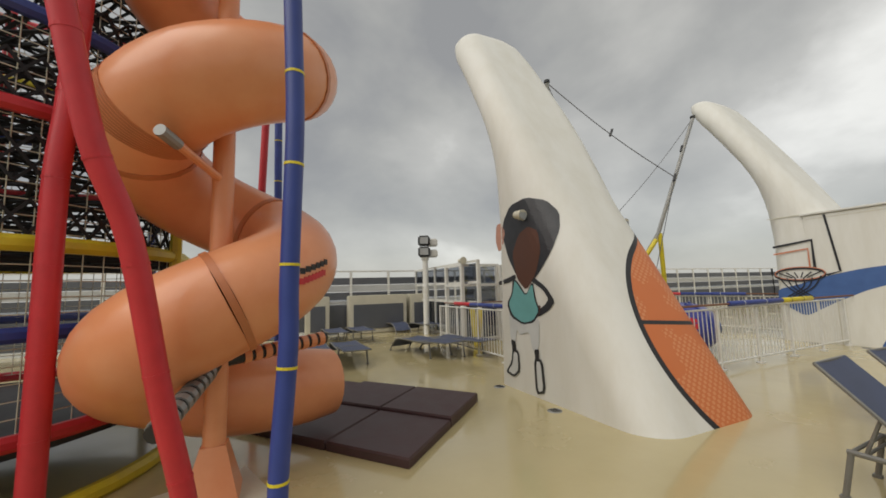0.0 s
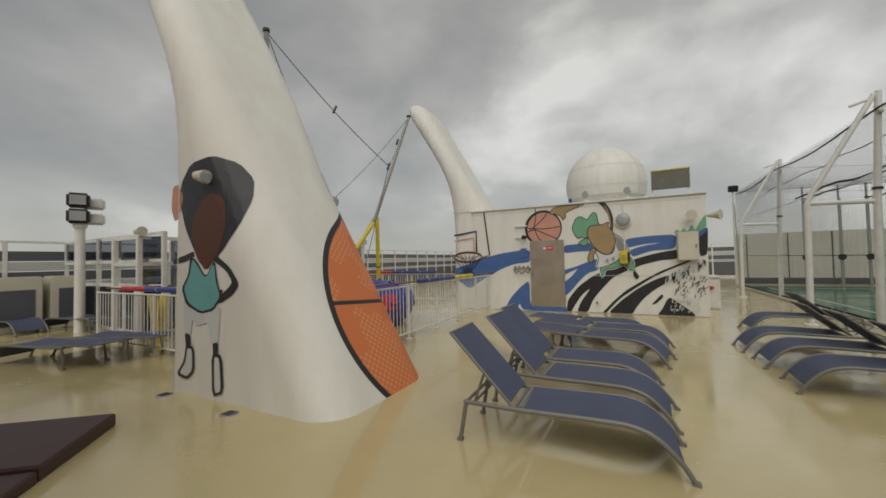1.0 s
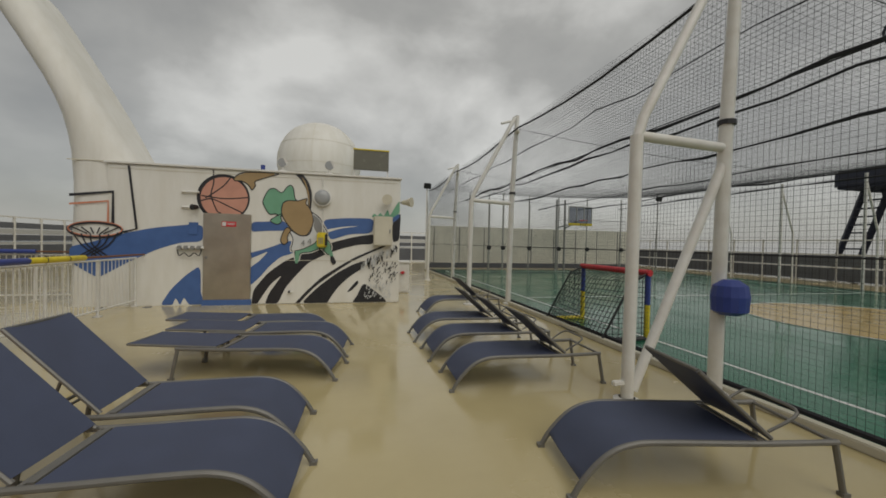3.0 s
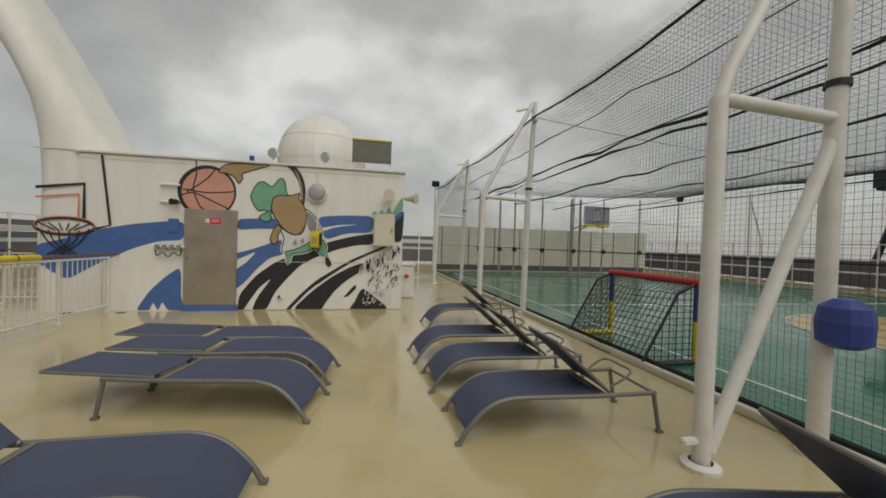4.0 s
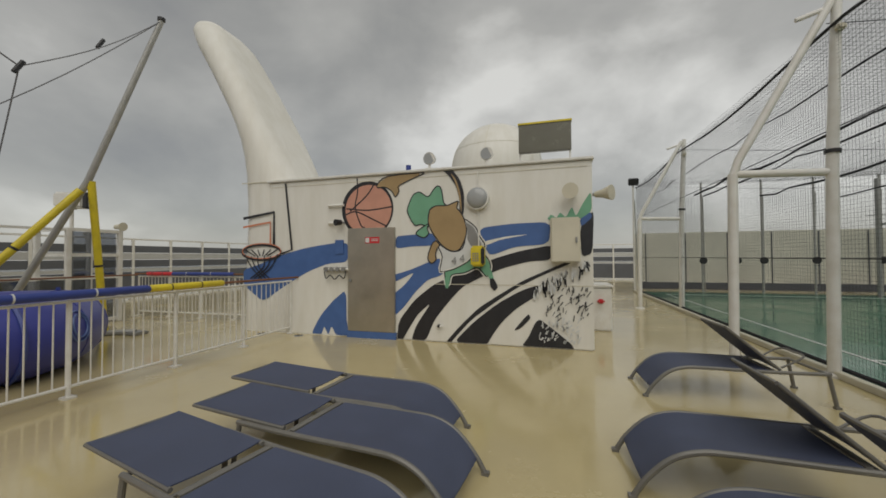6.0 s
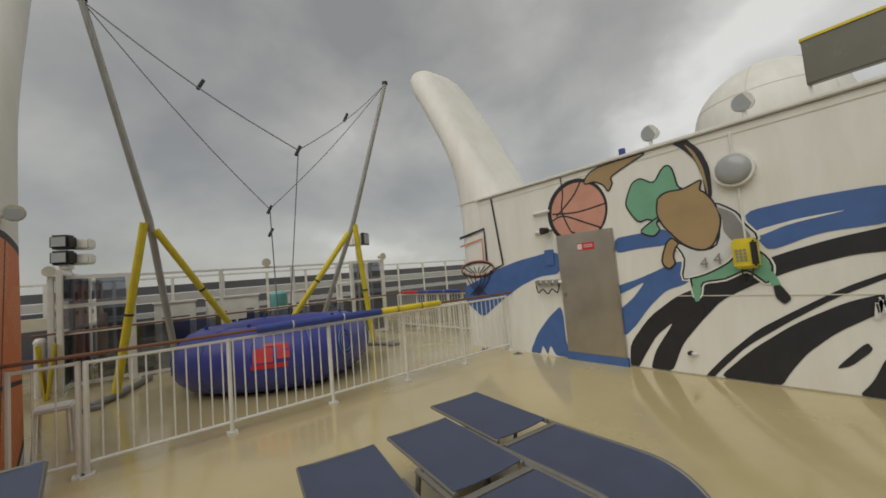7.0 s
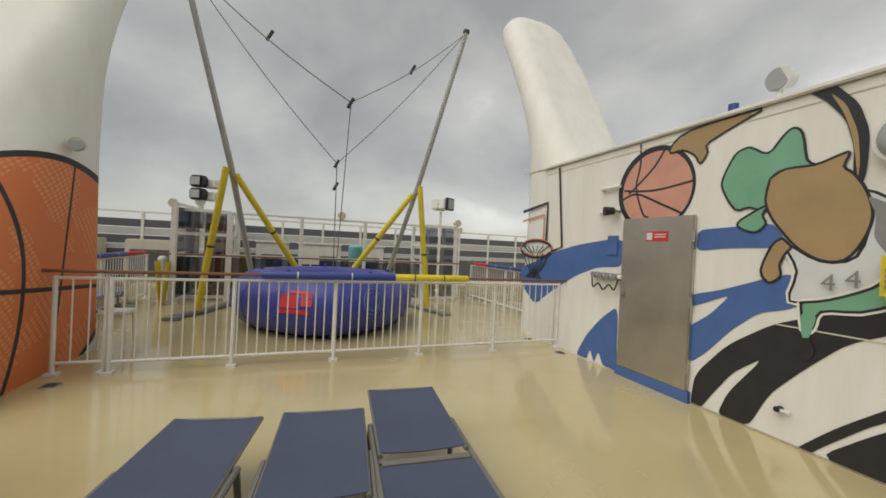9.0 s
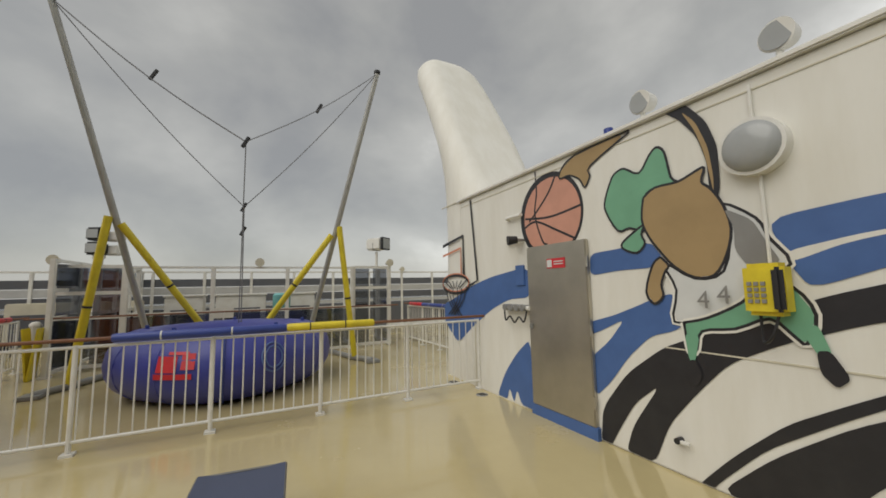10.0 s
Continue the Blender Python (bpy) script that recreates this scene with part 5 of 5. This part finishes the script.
Geo().tube([(4.68, -3 + 26.2 * k / 24, 4.55 - 0.18 * abs(math.sin(math.pi * (-3 + 26.2 * k / 24 - 5.45) / 6.05))) for k in range(25)], 0.022, 6).make("edge_rope", ROPE, e)
for x, r, dz in ((5.5, 0.014, 0.2), (6.9, 0.035, 0.4), (7.3, 0.03, 0.44), (9.2, 0.03, 0.6), (11.5, 0.022, 0.72), (14.0, 0.03, 0.7), (17.0, 0.03, 0.5)):
    rs = random.Random(int(x * 10))
    Geo().tube([(x + rs.uniform(-0.08, 0.08), -3 + 26.2 * k / 26, 4.55 - dz - rs.uniform(0, 0.12)) for k in range(27)], [r * rs.uniform(0.5, 1.3) for k in range(27)], 6).make("bundled_fold", ROPE, e)
for y in (5.45, 11.5, 17.5, 23.1):
    Geo().tube([(4.68 + 15.6 * k / 10, y, 4.6 - 0.5 * math.sin(math.pi * k / 10)) for k in range(11)], 0.006, 5).make("cross_rope", ROPE, e)
for z in (1.5, 3.2):
    Geo().tube([(4.72, -3, z), (4.72, 23.2, z)], 0.008, 5).make("tie_rope", ROPE, e)
Geo().tube([(4.72, -3, 0.09), (4.72, 23.2, 0.09)], 0.03, 6).make("ground_rope", ROPE, e)

# end of the court: wall of cream panels, posts, dark frame
tagged(Geo().box((11.9, 24.6, 1.3), (14.0, 0.3, 2.6), bevel=0.02).make("wall_court_end", PALE), "low cream panelled wall at court end", "wall", kind="structure")
g = Geo()
for i in range(9):
    g.box((5.3 + 1.6 * i, 24.44, 1.3), (0.04, 0.02, 2.5))
g.box((11.9, 24.43, 0.22), (13.8, 0.02, 0.3))
tagged(g.make("trim_court_end", BACKING), "dark seams and skirting on cream wall", "trim", kind="structure")
for x in (4.62, 7.2, 8.4, 9.3, 11.0, 13.0, 15.0, 17.5, 20.3):
    e = thing("net_post", (x, 23.4, 0), "slim grey steel net post at court end", "post", "net posts")
    Geo().tube([(0, 0, 0), (0, 0, 4.6)], 0.038, 8).make("pole", MAST_GREY if x > 5 else WHITE_METAL, e)
    Geo().tube([(0.25, 0.5, 0), (0.05, 0, 4.0)], 0.026, 8).make("stay", MAST_GREY, e)
    for z in (1.5, 2.9):
        Geo().tube([(0, 0, z), (0.25 - 0.05 * z, 0.5 - 0.125 * z, z)], 0.018, 6).make("rung", MAST_GREY, e)
    if 5 < x < 18:
        Geo().tube([(0, -0.08, 1.35), (0, -0.14, 1.35)], 0.14, 12).make("pad_disc", BLACK, e)
for y in (-2, 1, 4, 7, 10, 13, 16, 19):
    e = thing("net_post", (20.4, y, 0), "slim white steel net post beyond court", "post", "net posts")
    Geo().tube([(0, 0, 0), (0, 0, 4.7)], 0.05, 8).make("pole", WHITE_METAL, e)
    Geo().tube([(0.8, 0, 0), (0.75, 0, 2.4), (0, 0, 4.4)], 0.04, 8).make("stay", WHITE_METAL, e)
for x in (4.3, 20.3):
    Geo().tube([(x, 23.4, 4.6), (x + (8 if x < 10 else -8), 23.4, 4.7)], 0.035, 8).make("net_top_bar", GREY_METAL, e)

hoop = thing("basketball_hoop", (13.3, 22.0, 0), "yellow trimmed basketball backboard on steel arms", "basketball hoop")
for x in (-0.9, -0.35):
    Geo().tube([(x, 0.6, 0), (x, 0.6, 4.3)], 0.06, 8).make("pole", GREY_METAL, hoop)
    Geo().tube([(x, 0.6, 2.6), (0.2, 0, 3.0)], 0.04, 8).make("arm", GREY_METAL, hoop)
Geo().box((0.3, 0, 3.35), (1.5, 0.03, 1.0)).make("backboard", GLAZE, hoop)
for pts in (((-0.46, 0, 2.88), (-0.46, 0, 3.86)), ((1.06, 0, 2.88), (1.06, 0, 3.86)), ((-0.46, 0, 3.86), (1.06, 0, 3.86)), ((0.05, 0, 3.0), (0.05, 0, 3.86)), ((0.55, 0, 3.0), (0.55, 0, 3.86))):
    Geo().tube(pts, 0.035, 6).make("board_frame", MAST_GREY, hoop)
Geo().box((0.3, -0.03, 2.82), (1.56, 0.08, 0.14), bevel=0.02).make("lower_pad", YELLOW, hoop)
Geo().tube([(0.3 + 0.23 * math.cos(radians(a)), -0.3 + 0.23 * math.sin(radians(a)), 3.05) for a in range(0, 360, 20)], 0.012, 5, True).make("rim", RED, hoop)
hoop_rim = [o for o in hoop.children if o.name.startswith("rim")][0]
g = Geo()
for i in range(10):
    a = radians(36 * i)
    g.tube([(0.3 + 0.23 * math.cos(a), -0.3 + 0.23 * math.sin(a), 3.05), (0.3 + 0.13 * math.cos(a + 0.4), -0.3 + 0.13 * math.sin(a + 0.4), 2.65)], 0.006, 4)
g.make("net", ROPE, hoop_rim)
for x, y, z in ((4.62, 23.4, 4.75), (20.3, 23.4, 4.75)):
    e = thing("court_floodlight", (x, y, z - 0.15), "small black floodlight on net corner", "floodlight", "court floodlights")
    Geo().box((0, -0.1, 0.2), (0.4, 0.2, 0.3), 0, 20, 0.03).make("housing", BLACK, e)
    Geo().tube([(0, 0, -0.1), (0, 0, 0.12)], 0.03, 6).make("bracket", GREY_METAL, e)


def goal(x, y, rz):
    e = thing("goal", (x, y, 0), "red topped small goal with blue yellow posts", "goal", "small goals", rz)
    for s in (-0.9, 0.9):
        Geo().tube([(0, s, 0), (0, s, 0.6)], 0.045, 10).make("lower_post", YELLOW, e, True)
        Geo().tube([(0, s, 0.6), (0, s, 1.12)], 0.045, 10).make("upper_post", BLUE_VINYL, e, True)
        Geo().tube([(0, s, 0.04), (-0.85, s, 0.04)], 0.04, 10).make("base_bar", YELLOW if s > 0 else BLACK, e, True)
        Geo().tube([(0, s, 1.12), (-0.3, s, 1.0), (-0.85, s, 0.04)], 0.02, 8).make("rear_stay", BLACK, e)
    Geo().tube([(0, -0.95, 1.13), (0, 0.95, 1.13)], 0.055, 12).make("crossbar", RED, e, True)
    Geo().tube([(-0.85, -0.9, 0.04), (-0.85, 0.9, 0.04)], 0.03, 8).make("rear_bar", BLACK, e)
    g = Geo()
    for i in range(19):
        s = -0.9 + 0.1 * i
        g.tube([(0, s, 1.1), (-0.3, s, 0.97 + 0.02 * math.sin(i)), (-0.6, s, 0.48), (-0.84, s, 0.05)], 0.006, 4)
    for i in range(12):
        t = i / 11
        p = Vector((-0.3, 0, 0.98)).lerp(Vector((-0.85, 0, 0.05)), t)
        g.tube([(p.x, -0.9, p.z), (p.x - 0.04, 0, p.z - 0.04), (p.x, 0.9, p.z)], 0.006, 4)
        for s in (-0.9, 0.9):
            g.tube([(p.x, s, p.z), (0, s, p.z)], 0.006, 4)
    for s in (-0.9, 0.9):
        for i in range(7):
            x2 = -0.1 - 0.11 * i
            g.tube([(x2, s, 0.04), (x2, s, min(1.05, 1.5 + x2 * 1.72))], 0.006, 4)
    g.make("net", ROPE, e)


goal(5.45, 8.5, 0)
goal(19.2, 8.4, 180)
e = thing("scoreboard", (21.6, 9.4, 0), "grey scoreboard pair on white post", "scoreboard")
for s in (-0.5, 0.5):
    Geo().box((0, s, 2.35), (0.12, 0.85, 0.9), bevel=0.02).make("board", SCREEN_FACE, e)
Geo().tube([(0.1, 0, 0), (0.1, 0, 2.4)], 0.08, 8).make("post", WHITE_METAL, e)

# ---------- ship's funnel beyond the court ----------
fu = thing("ship_funnel", (33.5, 14.0, 0), "dark navy cage funnel with sooty exhaust pipes", "funnel")
Geo().box((-0.5, -2, 5.75), (9.5, 13.5, 1.1), bevel=0.15).make("platform", NAVY, fu)
Geo().loft([[(x * k, y * k - 1, z) for x, y in ((-3, -4), (3, -4), (3, 4), (-3, 4))] for k, z in ((0.85, -1), (1.15, 5.2))]).make("trunk", NAVY, fu)
for s in (5.0, 3.9):
    Geo().tube([(-3.5, s + 0.9, -0.5), (-3.2, s - 0.6, 5.3)], 0.16, 6).make("stair_string", NAVY, fu)
for i in range(11):
    k = i / 10
    Geo().box((-3.4, 5.1 - 1.2 * k, 0.3 + 4.8 * k), (0.3, 1.1, 0.08)).make("stair_tread", NAVY, fu)


def cage_r(z):
    return 3.2 + 0.35 * ((z - 8.2) / 3.0) ** 2


for i in range(19):
    z = 6.4 + 0.47 * i
    Geo().tube([(cage_r(z) * math.cos(radians(a)) + 0.05 * (z - 6), cage_r(z) * math.sin(radians(a)) * 1.05, z) for a in range(0, 360, 12)], 0.085, 5, True).make("cage_hoop", NAVY, fu)
for i in range(14):
    a = radians(360 / 14 * i)
    Geo().tube([(cage_r(z) * math.cos(a) + 0.05 * (z - 6), cage_r(z) * math.sin(a) * 1.05, z) for z in (6.3, 8, 10, 12, 14, 14.9)], 0.11, 5).make("cage_rib", NAVY, fu)
Geo().revolve((0, 0, 6.3), [(2.7, 0), (2.6, 3), (2.75, 6.2), (0.01, 6.2)], 20).make("casing", NAVY, fu)
for x, y, h2, r in ((-1.2, 1.6, 16.6, 0.42), (-0.6, 0.2, 17.6, 0.5), (0.4, 1.0, 16.2, 0.35), (0.4, -0.9, 16.9, 0.42), (-0.8, -1.5, 15.9, 0.36), (-0.4, -2.3, 15.4, 0.36), (1.2, -1.9, 15.6, 0.36)):
    Geo().tube([(x, y, 10), (x * 1.1, y * 1.1 + 0.5, h2)], r, 14).make("exhaust_pipe", PIPE, fu, True)
    Geo().tube([(x * 1.1, y * 1.1 + 0.5, h2 - 0.25), (x * 1.1, y * 1.1 + 0.52, h2 + 0.02)], r + 0.04, 14).make("pipe_collar", BLACK, fu)

# ---------- climbing tower, slide and mats near the start ----------
AX, AY = -3.57, -0.62
FWD = Vector((-0.983, -0.182, 0))
RGT = Vector((-0.182, 0.983, 0))
slide = thing("spiral_slide", (AX, AY, 0), "orange plastic spiral tube slide on steel post", "slide")


def helix(turn):
    """turn 0: the upper right bend at 3.7 m height, growing downwards."""
    q = -2 * math.pi * turn
    p = (RGT * math.cos(q) + FWD * math.sin(q)) * 0.57
    return Vector((p.x, p.y, 3.71 - 1.74 * turn))


def tube_run(t0, t1, n, name, r=0.385):
    Geo().tube([helix(t0 + (t1 - t0) * k / n) for k in range(n + 1)], r, 24).make(name, ORANGE, slide, True)


cuts = [-1.25, -0.75, -0.3, 0.12, 0.5, 0.88, 1.25, 1.68]
for a, b in zip(cuts, cuts[1:]):
    tube_run(a, b, 14, "tube_section")
    Geo().tube([helix(b - 0.006), helix(b + 0.006)], 0.397, 24).make("joint_flange", ORANGE_DARK, slide, True)
end = helix(1.68)
tail = smooth_line([end, end + Vector((0.02, 0.25, -0.10)) + RGT * 0.05, end + RGT * 0.75 + Vector((0, 0, -0.17)), end + RGT * 1.35 + Vector((-0.1, 0, -0.2))], 5)
Geo().tube(tail, [0.385] * (len(tail) - 3) + [0.375, 0.36, 0.35], 24, caps=False).make("exit_chute", ORANGE, slide, True)
Geo().tube([(0.12, 0, 0), (0.12, 0, 6.4)], 0.085, 10).make("centre_post", ORANGE, slide, True)
Geo().loft([[(x * k + 0.12, y * k, z) for x, y in ((-0.2, -0.2), (0.2, -0.2), (0.2, 0.2), (-0.2, 0.2))] for k, z in ((1, 0), (0.45, 0.42))]).make("post_foot", ORANGE, slide)
Geo().box((0.12, 0, 0.012), (0.7, 0.7, 0.024), 20).make("base_plate", CREAM, slide)
# bolted saddle strap round the upper bend, where the support arm takes hold
for k in range(9):
    c0, c1 = helix(0.40 + 0.004 * k), helix(0.40 + 0.004 * (k + 1))
    Geo().tube([c0, c1], 0.392, 24, caps=False).make("saddle_strap", ORANGE_DARK, slide, True)
arm0 = Vector((0.12, 0, 2.55))
arm1 = arm0 + Vector((0.62, 0.0, 0.12)) - RGT * 0.28
Geo().tube([arm0, arm1], 0.032, 10).make("support_arm", ORANGE, slide)
Geo().tube([arm0.lerp(arm1, 0.8), arm0.lerp(arm1, 1.05)], 0.042, 10).make("arm_clamp", GREY_METAL, slide)
low0 = Vector((0.12, 0, 1.05))
for d, s in ((RGT * 0.95 + FWD * 0.25 + Vector((0, 0, 0.08)), 9), (RGT * -0.35 + FWD * -0.9 + Vector((0, 0, -0.22)), 9)):
    Geo().tube([low0, low0 + d], 0.055, 12).make("padded_arm", BLACK, slide)
    for k in range(s):
        c = low0 + d * (0.2 + 0.8 * k / s)
        Geo().tube([c, c + d.normalized() * 0.055], 0.066, 12).make("arm_wrap", ORANGE if d.dot(RGT) > 0.5 else GREY_METAL, slide)
# bars standing in for the maker's lettering, fixed to the front of the lower bend
for k, (w2, z, m2) in enumerate(((0.36, 2.02, BLACK), (0.26, 1.93, RED))):
    g = Geo()
    for i in range(7):
        c = helix(1.15 + 0.008 * (i - 3) * w2 / 0.3)
        nr = Vector((c.x, c.y, 0)).normalized()
        p = c + nr * (0.378 if k == 0 else 0.386) + Vector((0, 0, 0.075 if k == 0 else -0.0))
        g.box(p, (0.006, 0.05, 0.045), math.degrees(math.atan2(nr.y, nr.x)))
    g.make("lettering_bar", m2, slide)

mat_u, mat_v = Vector((-0.774, -0.633, 0)), Vector((-0.687, 0.726, 0))
mat_o = Vector((-3.17, 0.91, 0))
for i in range(3):
    for j in range(2):
        e = thing("landing_mat", (0, 0, 0), "dark maroon padded landing mat on wet deck", "mat", "landing mats")
        lift = 0.03 if j == 1 and i < 2 else 0.0
        a = mat_o + mat_u * (1.0 * i) + mat_v * (1.04 * j)
        q = [a + mat_u * 0.01 + mat_v * 0.01, a + mat_u * 0.99 + mat_v * 0.01, a + mat_u * 0.99 + mat_v * 1.03, a + mat_u * 0.01 + mat_v * 1.03]
        c = sum(q, Vector()) / 4
        Geo().loft([[c + (p - c) * k + Vector((0, 0, z)) for p in q] for k, z in ((0.985, 0), (1, 0.015), (1, 0.075 + lift), (0.975, 0.095 + lift))]).make("pad", MAROON, e)


def padded_pole(pts, r, mat, label, bands=0.55):
    e = thing("padded_pole", (0, 0, 0), label, "pole", "padded play poles")
    line = smooth_line(pts, 6)
    Geo().tube(line, r, 14).make("padding", mat, e, True)
    acc = 0.0
    for a, b in zip(line, line[1:]):
        acc += (b - a).length
        if acc > bands:
            acc = 0.0
            d = (b - a).normalized() * 0.008
            Geo().tube([b - d, b + d], r + 0.003, 14).make("tie_band", YELLOW if mat is BLUE_VINYL else mat, e)
    Geo().tube([line[0], line[0] + Vector((0, 0, 0.02))], r * 1.6, 12).make("foot_plate", GREY_METAL, e)


padded_pole([(-2.19, -0.17, 0), (-2.19, -0.17, 0.58), (-2.2, -0.13, 1.27), (-2.2, -0.13, 1.61), (-2.2, -0.12, 2.08), (-2.2, -0.11, 2.65), (-2.2, -0.13, 3.33), (-2.2, -0.18, 4.9)], 0.055, BLUE_VINYL, "blue foam padded play pole with yellow ties")
padded_pole([(-2.47, -0.63, 0), (-2.47, -0.63, 0.4), (-2.42, -0.76, 1.04), (-2.34, -0.91, 1.89), (-2.25, -1.07, 2.41), (-2.14, -1.23, 3.28), (-1.94, -1.53, 4.9)], 0.06, RED, "red foam padded bent play pole")
padded_pole([(-3.35, -1.64, 0), (-3.35, -1.64, 1.45), (-3.35, -1.64, 2.45), (-3.37, -1.61, 3.1), (-3.39, -1.58, 4.33), (-3.4, -1.57, 4.9)], 0.075, RED, "red foam padded upright play pole")
padded_pole([(-7.9, -0.1, 0), (-7.6, -0.15, 1.6), (-7.3, -0.2, 5.6)], 0.07, BLUE_VINYL, "blue foam padded play pole behind slide")
padded_pole([(-8.0, -0.55, 0), (-7.9, -0.5, 2.5), (-7.7, -0.4, 5.6)], 0.07, RED, "red foam padded play pole behind slide")

CX, CY, CR = -4.9, -2.95, 1.78
tower = thing("net_climbing_tower", (CX, CY, 0), "black net climbing tower with coloured padded rings", "climbing tower")
for z, m2, r in ((0.06, YELLOW, 0.07), (0.62, RED, 0.06), (1.35, BLUE_VINYL, 0.06), (2.0, YELLOW, 0.065), (3.0, RED, 0.06), (3.75, BLUE_VINYL, 0.06), (4.55, YELLOW, 0.06), (5.4, RED, 0.06)):
    Geo().tube([(CR * math.cos(radians(a)), CR * math.sin(radians(a)), z) for a in range(0, 360, 10)], r, 8, True).make("padded_ring", m2, tower, True)
for i in range(6):
    a = radians(60 * i + 20)
    Geo().tube([(CR * 1.02 * math.cos(a), CR * 1.02 * math.sin(a), 0), (CR * 1.02 * math.cos(a), CR * 1.02 * math.sin(a), 5.6)], 0.055, 8).make("upright", (RED, YELLOW, BLUE_VINYL)[i % 3], tower, True)
Geo().revolve((0, 0, 0), [(0.01, 0.55), (CR - 0.05, 0.55), (CR - 0.05, 0.5)], 30).make("trampoline_bed", BLACK, tower)
g = Geo()
for i in range(72):
    a = radians(5 * i)
    g.tube([((CR - 0.04) * math.cos(a), (CR - 0.04) * math.sin(a), 0.6), ((CR - 0.04) * math.cos(a), (CR - 0.04) * math.sin(a), 5.5)], 0.005, 3, caps=False)
for k in range(40):
    z = 0.65 + 0.12 * k
    g.tube([((CR - 0.04) * math.cos(radians(a)), (CR - 0.04) * math.sin(radians(a)), z) for a in range(0, 360, 15)], 0.005, 3, True)
g.make("wall_net", CREAM, tower)
for z in (1.95, 2.45, 3.05, 3.7, 4.4, 5.1):
    g = Geo()
    rs = random.Random(int(z * 100))
    for i in range(34):
        a, b = rs.uniform(0, 6.28), rs.uniform(1.8, 4.4)
        g.tube([(CR * 0.97 * math.cos(a), CR * 0.97 * math.sin(a), z + rs.uniform(-0.05, 0.1)), (CR * 0.97 * math.cos(a + b), CR * 0.97 * math.sin(a + b), z + rs.uniform(-0.05, 0.1))], 0.018, 5)
    for i in range(60):
        a = 2 * math.pi * i / 60
        g.tube([(CR * 0.98 * math.cos(a), CR * 0.98 * math.sin(a), z), (CR * 0.98 * math.cos(a + 0.16), CR * 0.98 * math.sin(a + 0.16), z + 0.38)], 0.014, 4)
        g.tube([(CR * 0.98 * math.cos(a), CR * 0.98 * math.sin(a), z), (CR * 0.98 * math.cos(a - 0.16), CR * 0.98 * math.sin(a - 0.16), z + 0.38)], 0.014, 4)
    g.make("climbing_net", ROPE, tower)
